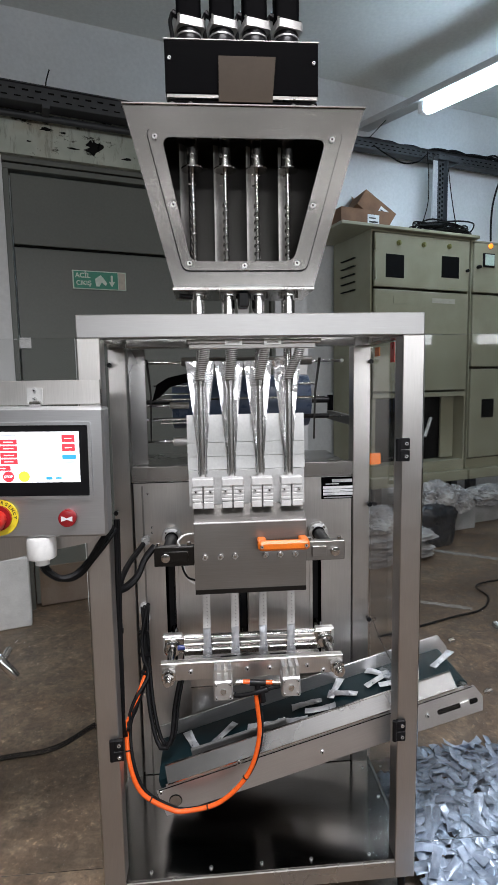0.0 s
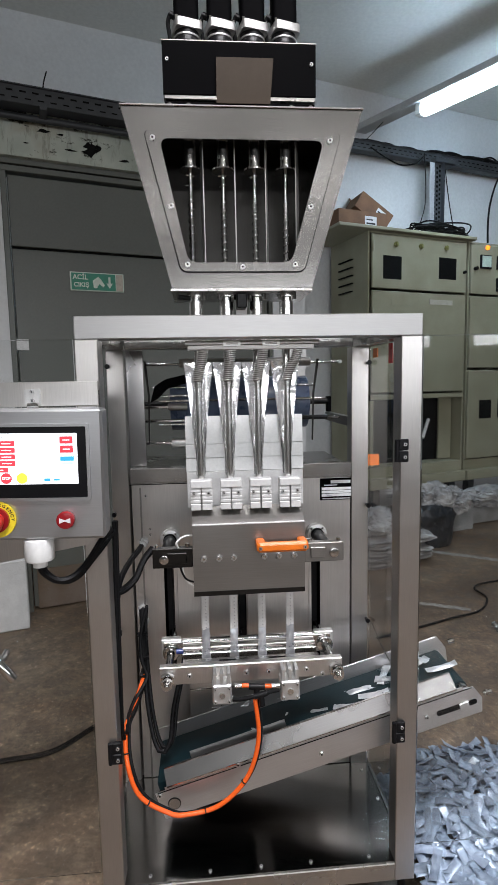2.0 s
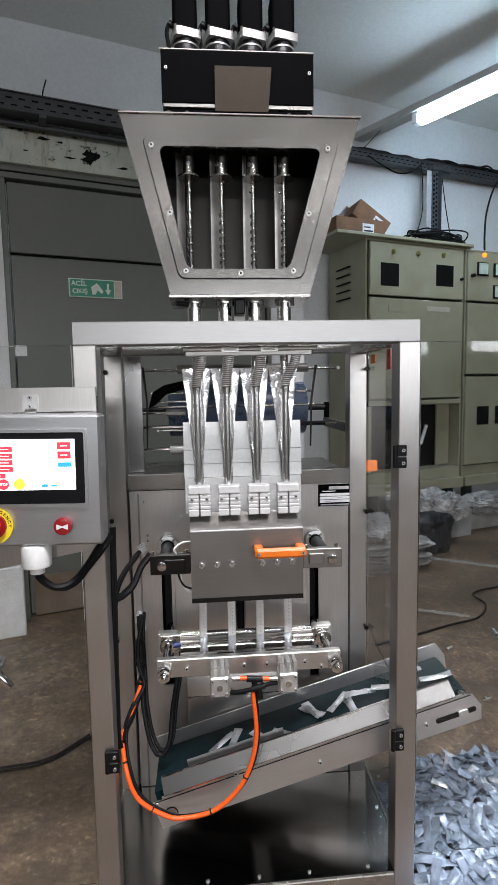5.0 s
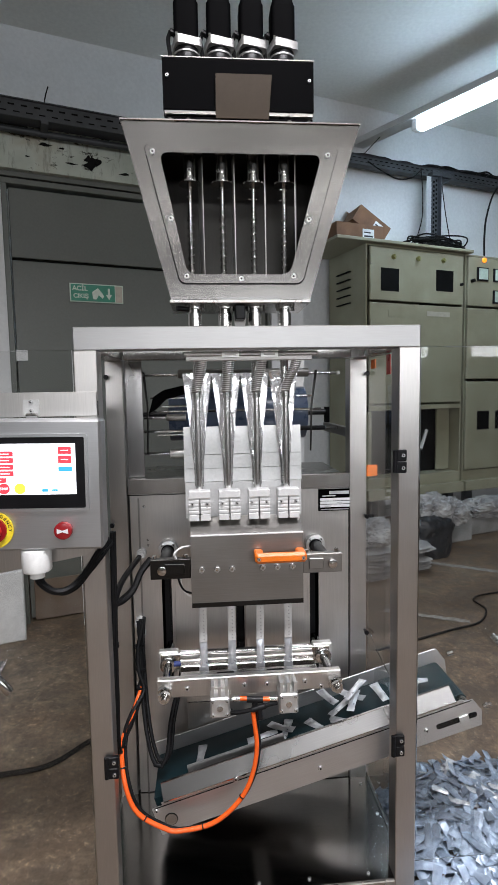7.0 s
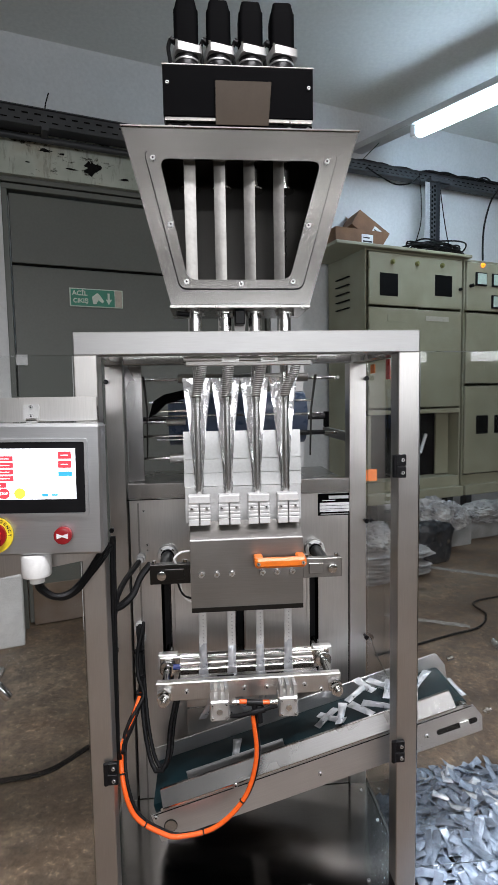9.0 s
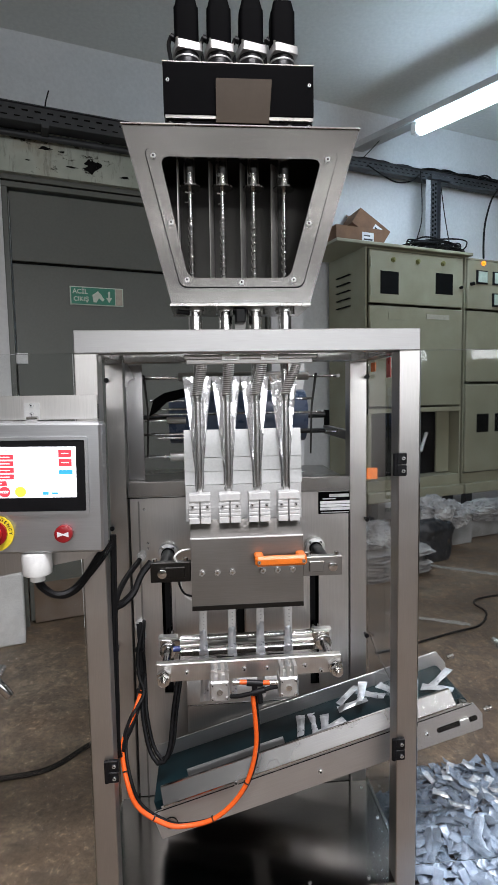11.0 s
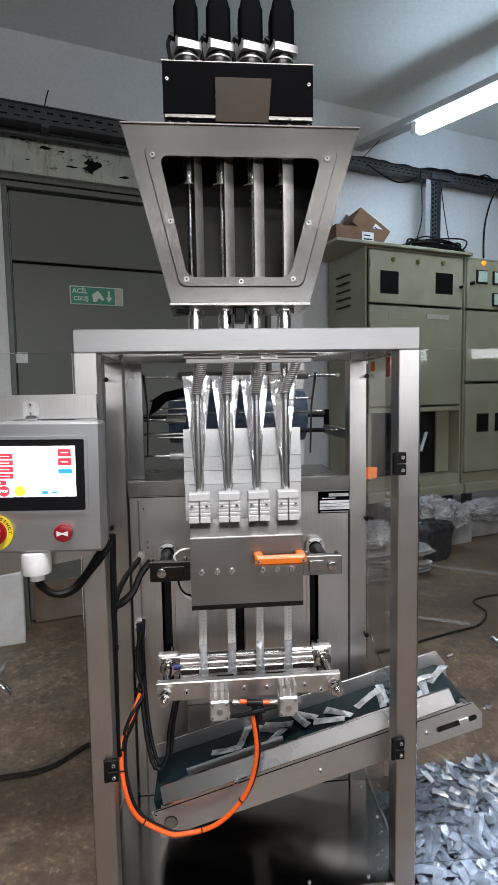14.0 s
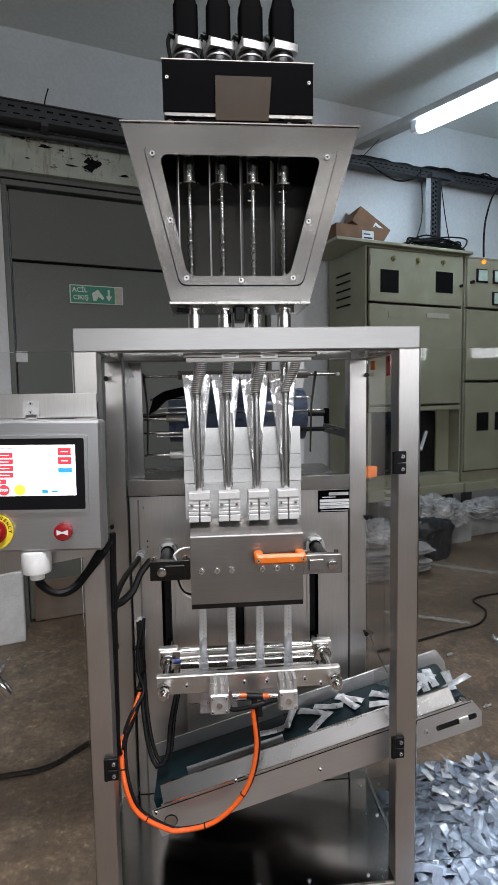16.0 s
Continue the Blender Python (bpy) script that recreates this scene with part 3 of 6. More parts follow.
part("label_tape", box(B(), 2.468, 2.690, V - 0.025, V - 0.021, 1.676, 1.712), BEIGE_PRINT, d2, "blank beige label strip", m=ROOM)
part("label_plate", box(B(), 2.115, 2.30, V - 0.025, V - 0.021, 1.66, 1.71), CABINET, d2, m=ROOM)
part("sill", box(B(), 1.95, 2.825, V - 0.02, V - 0.002, 0.97, 1.005, 0.003), CABINET, c1, m=ROOM)
part("side_strip", box(B(), 1.935, 1.975, V - 0.018, V - 0.002, 0.47, 0.965, 0.003), CABINET, c1, m=ROOM)
part("inner_panel", box(B(), 2.69, 2.82, V + 0.10, V + 0.12, 0.47, 0.97, 0.003), CABINET, c1, m=ROOM)
# near-black sheet that stands for the shade in the open lower bay
part("shade_sheet", box(B(), 1.96, 2.82, V + 0.16, V + 0.17, 0.46, 1.0), HOLE_SHADE, c1, m=ROOM)
part("loose_bar", rod(B(), ROOM @ Vector((2.47, V + 0.03, 0.66)), ROOM @ Vector((2.56, V + 0.07, 0.80)), 0.013, 10), WHITE_PLASTIC, c1, "white plastic bar leaning inside")
part("plinth", box(B(), 1.93, 2.842, V - 0.05, V + 0.5, 0.30, 0.378, 0.004), CABINET, c1, m=ROOM)
for u in (2.02, 2.75):
    part("leg", box(B(), u - 0.03, u + 0.03, V, V + 0.06, 0.0, 0.30), TRAY, c1, m=ROOM)
    part("leg", box(B(), u - 0.03, u + 0.03, V + 0.4, V + 0.46, 0.0, 0.30), TRAY, c1, m=ROOM)
for u, z in ((2.155, 2.089), (2.38, 2.092), (2.62, 2.097)):
    piece("pilot_lamp", LENS, d1, ROOM @ Matrix.Translation((u, V - 0.022, z)), "yellow-green pilot lamp")
for z in (2.06, 1.86, 1.60, 1.15):
    part("hinge", rod(B(), ROOM @ Vector((1.953, V - 0.028, z - 0.035)), ROOM @ Vector((1.953, V - 0.028, z + 0.035)), 0.008, 10), CABINET, c1)
part("lock", rod(B(), ROOM @ Vector((2.80, V - 0.022, 1.93)), ROOM @ Vector((2.80, V - 0.04, 1.93)), 0.012, 12), BLACK_PLASTIC, d1)
for k in range(5):
    # vent slots drawn as near-black strips in place of their shade
    part("vent_louvre", box(B(), 1.912, 1.931, V + 0.19, V + 0.37, 2.010 - k * 0.058, 2.017 - k * 0.058, m=None), HOLE_SHADE, c1, "near-black strip for the shade in a vent slot", m=ROOM)
c2 = cabinet(2.862, 3.80, 0.38, 2.172, V, "olive-grey steel switch cabinet with meters and lit lamp")
e1 = leaf(c2, 2.872, 3.79, 1.775, 2.15, V)
e2 = leaf(c2, 2.872, 3.79, 1.20, 1.757, V)
e3 = leaf(c2, 2.872, 3.79, 0.47, 1.18, V, holes=((2.992, 3.121, 0.79, 0.94), (3.19, 3.32, 0.79, 0.94)))
part("plinth", box(B(), 2.862, 3.80, V - 0.05, V + 0.5, 0.30, 0.378, 0.004), CABINET, c2, m=ROOM)
for u in (2.95, 3.7):
    part("leg", box(B(), u - 0.03, u + 0.03, V, V + 0.06, 0.0, 0.30), TRAY, c2, m=ROOM)
piece("pilot_lamp", LENS_ON, e1, ROOM @ Matrix.Translation((3.031, V - 0.022, 2.132)), "lit orange pilot lamp")
for u in (2.957, 3.13):
    for z in (1.97, 1.80):
        if u < 3 and z < 1.9:
            continue
        part("meter", box(box(B(), u, u + 0.118, V - 0.034, V - 0.022, z, z + 0.105, 0.003), u + 0.012, u + 0.106, V - 0.037, V - 0.033, z + 0.035, z + 0.095), BLACK_PLASTIC, e1, "square panel meter", m=ROOM)
        part("meter_face", box(B(), u + 0.012, u + 0.106, V - 0.039, V - 0.0372, z + 0.012, z + 0.095), SIGN_PALE, e1, m=ROOM)
part("latch", rod(B(), ROOM @ Vector((2.91, V - 0.022, 1.965)), ROOM @ Vector((2.91, V - 0.05, 1.965)), 0.014, 12), BLACK_PLASTIC, e1)
part("door_paper", box(B(), 2.12, 2.30, V - 0.026, V - 0.0225, 1.30, 1.52), SIGN_PALE, d2, m=ROOM)
top = solid("cabinet_top_board", box(B(), 1.66, 2.90, V - 0.05, V + 0.5, 2.173, 2.195, 0.003), CABINET, "thin sheet steel board lying over the cabinets", "board", m=ROOM)


def carton(u, v, z, w, d, h, turn, tilt, label, flap=False, lean=0):
    m = ROOM @ Matrix.Translation((u, v, z)) @ Euler((radians(tilt), radians(lean), radians(turn))).to_matrix().to_4x4()
    ob = thing("cardboard_box", 0, 0, 0, label, "box", group="cartons on the cabinet", m=m)
    t = 0.005
    bm = box(B(), -w / 2, w / 2, -d / 2, d / 2, 0, t)
    for a in ((-w / 2, w / 2, -d / 2, -d / 2 + t), (-w / 2, w / 2, d / 2 - t, d / 2), (-w / 2, -w / 2 + t, -d / 2 + t, d / 2 - t), (w / 2 - t, w / 2, -d / 2 + t, d / 2 - t)):
        box(bm, *a, t, h)
    part("carton_body", bm, CARD, ob, m=m)
    if flap:
        part("flap", box(B(), -w / 2, w / 2, -d / 2, d / 2, 0, 0.005, m=Matrix.Translation((0, 0, h))), CARD, ob, m=m)
    else:
        part("flap", box(B(), -w / 2, w / 2, 0, d * 0.6, 0, 0.005, m=Matrix.Translation((0, d / 2, h)) @ Matrix.Rotation(radians(35), 4, "X")), CARD, ob, m=m)
    part("address_label", box(B(), w * 0.05, w * 0.30, -d / 2 - 0.002, -d / 2 - 0.0005, h * 0.25, h * 0.78), WHITE_PRINT, ob, "white address label with dark bars", m=m)
    part("label_bars", box(box(B(), w * 0.08, w * 0.27, -d / 2 - 0.0035, -d / 2 - 0.0018, h * 0.33, h * 0.42), w * 0.08, w * 0.22, -d / 2 - 0.0035, -d / 2 - 0.0018, h * 0.55, h * 0.62), BLACK_PRINT, ob, m=m)
    return ob


carton(1.93, 2.60, 2.196, 0.40, 0.26, 0.125, 0, 0, "flat brown cardboard box with a white label", True)
carton(2.115, 2.735, 2.335, 0.30, 0.24, 0.13, -8, 0, "open brown cardboard box leaning on another", lean=33)
bm = box(B(), 1.95, 2.30, 2.62, 2.86, 2.196, 2.236)
solid("cardboard_sheet", bm, CARD_IN, "stack of flattened brown cardboard", "cardboard", m=ROOM)
bm = B()
rng = random.Random(11)
pts = []
for k in range(17 * 9):
    r = 0.21 + 0.06 * math.sin(k * 0.37) + rng.uniform(-0.015, 0.015)
    pts.append(ROOM @ Vector((2.70 + 0.05 * math.sin(k * 0.11) + r * math.cos(k * 0.72), 2.56 + 0.03 * math.cos(k * 0.2) + 0.5 * r * math.sin(k * 0.72), 2.203 + 0.0005 * k + rng.uniform(0, 0.05))))
sweep(bm, pts, 0.006, 6, 4)
solid("cable_coil", bm, RUBBER, "tangled coil of black cable on the cabinet", "cable")


# ---- floor clutter ----
def lumpy(name, u, v, z, sx, sy, sz, mat, label, category, seed, rough=1.0, group="", square=2.0):
    bm = B()
    bmesh.ops.create_icosphere(bm, subdivisions=5, radius=1.0)
    for w in bm.verts:
        p = w.co / sum(abs(c) ** square for c in w.co) ** (1 / square)
        n1 = rough * noise.noise(p * 1.6 + Vector((seed, 0, 0))) * 0.35 + rough * abs(noise.noise(p * 4.5 + Vector((0, seed, 0)))) * 0.28 - rough * abs(noise.noise(p * 9 + Vector((0, 0, seed)))) * 0.14 - 0.03 * rough * abs(noise.noise(p * 17 + Vector((seed, seed, 0)))) + 0.025 * abs(noise.noise(Vector((p.x * 3, p.y * 3, p.z * 26 + seed))))
        w.co = p * (1 + n1)
        w.co = Vector((w.co.x * sx, w.co.y * sy, max(w.co.z, -0.75) * sz))
    lo = min(w.co.z for w in bm.verts)
    bm.transform(ROOM @ Matrix.Translation((u, v, z - lo)))
    return solid(name, bm, mat, label, category, group)


lumpy("rubbish_bag", 2.09, 1.95, 0.0, 0.16, 0.14, 0.155, BAG, "full dark plastic rubbish bag on the floor", "bag", 3, 0.35, square=4.5)
lumpy("plastic_wrap", 2.17, 1.97, 0.225, 0.15, 0.11, 0.10, BAG_PALE, "crumpled clear plastic wrap on a bag", "plastic wrap", 8, 0.9)
lumpy("plastic_wrap", 2.38, 1.99, 0.17, 0.12, 0.09, 0.10, BAG_PALE, "crumpled white plastic wrap hanging over a box", "plastic wrap", 15, 0.9)
lumpy("plastic_wrap", 2.95, 2.20, 0.125, 0.28, 0.13, 0.085, BAG_PALE, "crumpled clear plastic wrap on a carton", "plastic wrap", 21, 0.9)
solid("white_carton", box(B(), 2.42, 2.64, 2.06, 2.24, 0.0, 0.19, 0.004), CARTON_PALE, "white carton standing under plastic wrap", "box", m=ROOM)
solid("white_carton", box(B(), 2.72, 3.25, 2.16, 2.34, 0.0, 0.135, 0.004), CARTON_PALE, "white carton standing beneath the cabinet", "box", m=ROOM)
rng = random.Random(21)
for k in range(9):
    lumpy("folded_sack", 1.63 + rng.uniform(-0.05, 0.05), 1.80 + rng.uniform(-0.04, 0.04), k * 0.0185, 0.24 + rng.uniform(-0.04, 0.03), 0.15, 0.013, BAG_PALE, "folded pale plastic sack in a stack", "sack", 40 + k * 3, 0.7, "stack of folded sacks", 3.5)
lumpy("folded_cloth", 1.55, 1.80, 0.170, 0.15, 0.12, 0.085, BAG_PALE, "crumpled pale plastic sack on the stack", "sack", 33, 1.2)
solid("white_crate", box(B(), -1.2, -0.424, 1.69, 1.84, 0.0, 0.33, 0.006, 2), WHITE_PLASTIC, "smooth white plastic crate on the floor", "crate", m=ROOM)
cable("floor_cable", ((0.62, 1.18, 0.008), (0.83, 1.256, 0.008), (1.02, 1.33, 0.008), (1.19, 1.393, 0.008), (1.30, 1.53, 0.008), (1.304, 1.663, 0.008), (1.42, 1.73, 0.008), (1.75, 1.78, 0.008)), 0.0055, RUBBER, "black cable winding over the floor")
cable("floor_cable", ((-1.3, 0.42, 0.008), (-0.95, 0.50, 0.008), (-0.736, 0.567, 0.008), (-0.58, 0.60, 0.008), (-0.46, 0.72, 0.008), (-0.2, 0.95, 0.008)), 0.008, RUBBER, "black cable winding over the floor")
for name, a, b, w in (("floor_marking", (0.80, 1.60), (1.16, 1.42), 0.02), ("floor_marking", (1.25, 2.36), (1.75, 2.03), 0.025)):
    a, b = Vector((*a, 0)), Vector((*b, 0))
    s = (b - a).normalized().cross(Vector((0, 0, 1))) * w
    bm = B()
    rng = random.Random(int(a.x * 100))
    L, R = [], []
    for k in range(25):
        p = a.lerp(b, k / 24)
        L.append(tuple((p + s * rng.uniform(0.6, 1.2))[:2])), R.append(tuple((p - s * rng.uniform(0.6, 1.2))[:2]))
    prism(bm, L + R[::-1], "z", 0.001, 0.003)
    solid(name, bm, surface("worn_floor_paint", (0.30, 0.29, 0.27), (0.16, 0.15, 0.13), rough=0.7, scale=40, bump=0.2), "worn white painted line on the floor", "floor marking", kind="structure")


# ---- the packing machine ----
LX = (-0.1000, -0.0395, 0.0210, 0.0815)      # the four lanes
LY = 0.145
frame_m = thing("packing_machine", 0, 0.16, 0.0, "brushed stainless steel frame of a packing machine", "machine")
X0, X1, ZB, ZT = -0.309, 0.309, 0.10, 1.227
for x in (X0, X1 - 0.04):
    part("front_post", box(B(), x, x + 0.04, 0.0, 0.04, ZB, ZT - 0.0402, 0.0015), STEEL, frame_m)
    part("rear_post", box(B(), -0.3090 if x < 0 else 0.2560, -0.2690 if x < 0 else 0.2975, 0.2845, 0.3245, ZB, ZT - 0.0402, 0.0015), STEEL, frame_m)
    part("top_rail", box(B(), x, x + 0.04, 0.0402, 0.3245, ZT - 0.04, ZT, 0.0015), STEEL_X, frame_m)
    part("bottom_rail", box(B(), x, x + 0.04, 0.0402, 0.284, ZB, 0.138, 0.0015), STEEL_X, frame_m)
part("top_beam", box(B(), X0, X1, 0.0, 0.04, ZT - 0.04, ZT, 0.0018, 2), STEEL_BEAM, frame_m)
part("bottom_beam", box(B(), X0 + 0.0402, X1 - 0.0402, 0.0, 0.04, ZB, 0.1378, 0.0015), STEEL_X, frame_m)
part("rear_beam", box(B(), X0 + 0.045, 0.254, 0.262, 0.302, ZT - 0.04, ZT, 0.0015), STEEL_X, frame_m)
part("base_plate", box(B(), X0 + 0.005, X1 - 0.003, 0.004, 0.30, 0.1382, 0.1402), STEEL_BASE, frame_m)
part("mid_beam", box(B(), -0.2645, 0.254, 0.272, 0.302, 0.882, 0.917, 0.0015), STEEL_X, frame_m)
for x in (X0 + 0.02, X1 - 0.02):
    for y in (0.02, 0.28):
        part("foot", rod(rod(B(), (x, y, 0.0), (x, y, 0.012), 0.028, 20, 0.024), (x, y, 0.012), (x, y, 0.10), 0.008, 12), RUBBER, frame_m, "black levelling foot")
part("inner_upright", box(B(), -0.2670, -0.2280, 0.302, 0.305, 0.918, 1.1865, 0.0008), STEEL_RAIL, frame_m, "dented steel strip inside the frame")
# back panel with its three upright slots, made of strips round the openings
SLOTS = ((-0.197, -0.174, 0.40, 0.70), (-0.022, -0.002, 0.40, 0.70), (0.158, 0.180, 0.40, 0.70))
panel_bm = B()
xs = [-0.264] + [q for s in SLOTS for q in s[:2]] + [0.2535]
box(panel_bm, xs[0], xs[-1], 0.288, 0.292, 0.142, 0.40)
box(panel_bm, xs[0], xs[-1], 0.288, 0.292, 0.70, 0.880)
for a, b in zip(xs[::2], xs[1::2]):
    box(panel_bm, a, b, 0.288, 0.292, 0.40, 0.70)
bmesh.ops.remove_doubles(panel_bm, verts=panel_bm.verts, dist=0.0001)
back = part("back_panel", panel_bm, STEEL_PANEL, frame_m)
part("drive_housing", box(box(box(B(), -0.26, 0.26, 0.40, 0.41, 0.142, 0.88), -0.262, -0.258, 0.303, 0.41, 0.142, 0.88), 0.258, 0.262, 0.303, 0.41, 0.142, 0.88), BLACK, frame_m, "dark housing behind the slots")
for x in (-0.185, 0.169, -0.012):
    part("toothed_rail", box(B(), x - 0.007, x + 0.007, 0.31, 0.32, 0.36, 0.72), BLACK_PLASTIC, frame_m, "black guide rail behind the slot")
part("cover_flange", box(B(), -0.246, -0.242, 0.285, 0.2875, 0.142, 0.870), STEEL_DARK, frame_m)
for x0, x1 in ((-0.166, -0.024), (0.0, 0.150)):
    part("guard", box(B(), x0, x1, 0.2815, 0.2855, 0.470, 0.700, 0.001), STEEL_PANEL, frame_m, "steel guard behind the sachets")
part("slot_rail", box(box(B(), -0.0195, -0.0045, 0.293, 0.300, 0.42, 0.70), -0.016, -0.008, 0.284, 0.293, 0.50, 0.512), BLACK_PLASTIC, frame_m)
part("panel_gap", box(B(), -0.2735, -0.2712, 0.2855, 0.2868, 0.142, 0.880), DOOR_DARK, frame_m, "dark seam of the panel")
part("panel_gap", box(B(), 0.2541, 0.2557, 0.290, 0.294, 0.142, 0.880), DOOR_DARK, frame_m, "dark seam of the panel")
part("panel_gap", box(B(), -0.2712, -0.132, 0.2862, 0.2878, 0.8765, 0.8785), DOOR_DARK, frame_m, "dark seam of the panel")
for z in (1.150, 0.812, 0.525):
    for x in (0.2935, -0.3035):
        part("pane_clip", rod(rod(B(), (x, 0.2845, z), (x, 0.272, z), 0.0035, 10), (x, 0.272, z), (x, 0.268, z), 0.0055, 12), BLACK_PLASTIC, frame_m, "black pane clip")
for x in (-0.221, -0.103, -0.001, 0.1, 0.22):
    piece("bolt", BOLT_S, frame_m, pose(x, 0.018, 0.1402, -90, 0, 0))
for x, y in ((0.287, 0.165), (0.277, 0.26), (-0.29, 0.12)):
    piece("bolt", BOLT_S, frame_m, pose(x, y, 0.1402, -90, 0, 0))
for x, z in ((-0.232, 0.85), (-0.225, 0.77), (-0.225, 0.757), (-0.255, 0.55), (-0.243, 0.55)):
    piece("bolt", BOLT_S, frame_m, pose(x, 0.288, z))

# hinges of the side doors
for x, z in ((0.2715, 0.979), (0.2725, 0.426), (-0.2705, 0.424)):
    h = thing("door_hinge", x, -0.004, z - 0.022, "black plastic door hinge with two bright screws", "hinge", group="door hinges")
    part("leaf", box(B(), x - 0.0085, x + 0.0105, -0.0085, -0.0002, z - 0.0215, z - 0.0006, 0.0015), BLACK_PLASTIC, h)
    part("leaf", box(B(), x - 0.0085, x + 0.0105, -0.0085, -0.0002, z + 0.0006, z + 0.0215, 0.0015), BLACK_PLASTIC, h)
    part("knuckle", rod(B(), (x - 0.011, -0.006, z - 0.0205), (x - 0.011, -0.006, z + 0.0205), 0.0045, 14), BLACK_PLASTIC, h)
    for d in (-0.0118, 0.0118):
        piece("bolt", BOLT_S, h, pose(x + 0.003, -0.0085, z + d))
for x0, x1, name in ((0.312, 0.62, "right"), (-0.62, -0.312, "left")):
    d = thing("acrylic_door", (x0 + x1) / 2, 0.004, 0.17, "clear acrylic machine door standing fully open", "machine door", group="acrylic doors")
    pane = part("pane", box(B(), x0, x1, 0.006, 0.010, 0.17, 1.188, 0.0008), ACRYLIC, d)
    pane.visible_shadow = False
    hx = 0.475 if x0 > 0 else -0.447
    part("handle", rod(rod(B(), (hx - 0.012, 0.005, 0.63), (hx - 0.012, -0.03, 0.625), 0.006, 12), (hx - 0.022, -0.032, 0.64), (hx + 0.012, -0.032, 0.595), 0.008, 14, bevel=0.003), CHROME, d, "clear shiny handle")

side_d = thing("acrylic_side_panel", 0.301, 0.15, 0.15, "clear acrylic panel in the side of the machine", "machine panel")
sp = part("pane", box(B(), 0.2995, 0.3025, 0.0425, 0.2835, 0.150, 1.186), ACRYLIC, side_d)
sp.visible_shadow = False
for y0, y1, z0, z1, mat, lab in ((0.226, 0.256, 1.160, 1.180, ORANGE, "small orange sticker"), (0.128, 0.152, 1.143, 1.184, RED, "narrow red label")):
    part("sticker", box(B(), 0.2980, 0.2993, y0, y1, z0, z1), mat, side_d, lab)

part("orange_tag", box(B(), 0.2977, 0.338, 0.322, 0.324, 0.900, 0.928), ORANGE, frame_m, "faded orange square tag")
# maker's plate
plate = thing("type_plate", 0.22, 0.286, 0.825, "black and white printed type plate on the panel", "plate")
part("plate_back", box(B(), 0.180, 0.260, 0.2858, 0.2878, 0.825, 0.878), BLACK, plate)
part("plate_bars", box(box(B(), 0.206, 0.254, 0.2852, 0.2858, 0.8655, 0.873), 0.190, 0.222, 0.2852, 0.2858, 0.8605, 0.8625), WHITE_PRINT, plate)
for k in range(3):
    part("plate_field", box(B(), 0.184, 0.256, 0.2852, 0.2858, 0.8340 + k * 0.0078, 0.8405 + k * 0.0078), WHITE_PRINT, plate)
part("plate_bars", box(box(B(), 0.196, 0.210, 0.2847, 0.2852, 0.836, 0.8375), 0.225, 0.238, 0.2847, 0.2852, 0.8445, 0.846), GREY_PRINT, plate)
part("plate_bars", box(B(), 0.186, 0.254, 0.2852, 0.2858, 0.8275, 0.8300), GREY_PRINT, plate)

# ---- hopper with four augers ----
hop = thing("hopper", -0.006, 0.16, 1.287, "trapezoid stainless steel powder hopper with a window", "hopper")
HC = -0.005
outer = [(HC - 0.222, 1.6155), (HC + 0.229, 1.6155), (HC + 0.131, 1.290), (HC - 0.139, 1.290)]
opening = [(HC - 0.153, 1.558), (HC + 0.154, 1.558), (HC + 0.091, 1.336), (HC - 0.106, 1.336)]
HB = 0.235


def rounded_ring(bm, out_corners, in_corners, r_out, r_in, a, b):
    o = rounded(out_corners, r_out, 5)
    i = rounded(in_corners, r_in, 5)
    return ring_plate(bm, o, i, "y", a, b)


part("front_plate", rounded_ring(B(), outer, opening, 0.001, 0.016, 0.100, 0.102), STEEL_HOP, hop)
side = B()
for a, b in ((outer[0], outer[3]), (outer[1], outer[2])):
    s = 0.002 if a[0] < 0 else -0.002
    prism(side, (a, (a[0] + s, a[1]), (b[0] + s, b[1]), b), "y", 0.102, HB)
part("side_wall", side, STEEL_HOP, hop)
# the back wall is the same steel, its inner shade put into the colour
part("back_wall", prism(B(), outer, "y", HB, HB + 0.002), STEEL_NEAR_BLACK, hop)
part("lid", box(B(), outer[0][0] - 0.002, outer[1][0] + 0.002, 0.097, HB + 0.004, 1.616, 1.6195, 0.0008), STEEL_X, hop)
part("floor_plate", box(B(), outer[3][0] - 0.003, outer[2][0] + 0.001, 0.098, HB + 0.003, 1.2835, 1.2895, 0.0008), STEEL_X, hop)
wout = [(HC - 0.181, 1.5725), (HC + 0.187, 1.5725), (HC + 0.115, 1.3195), (HC - 0.120, 1.3195)]
win = part("window_frame", rounded_ring(B(), wout, opening, 0.014, 0.018, 0.0942, 0.0990), STEEL_HOP, hop)
# dark ring behind the window frame, drawn in place of its shadow line
shade_ring = [(a - 0.0016 if a < HC else a + 0.0016, b + (0.0016 if b > 1.4 else -0.0016)) for a, b in wout]
part("frame_shade_line", rounded_ring(B(), shade_ring, [(a * 0.985, b) for a, b in wout], 0.014, 0.014, 0.0982, 0.0999), RUBBER, hop, "thin dark ring for the shadow line of the frame")
for x, z in ((-0.170, 1.558), (0.160, 1.557), (-0.140, 1.438), (0.123, 1.438), (-0.113, 1.332), (0.092, 1.332), (-0.009, 1.3275)):
    piece("bolt", BOLT, win, pose(x, 0.0942, z))
for x in (-0.215, -0.12, 0.11, 0.205):
    piece("bolt", BOLT, hop, pose(x, 0.16, 1.6195, -90, 0, 0))
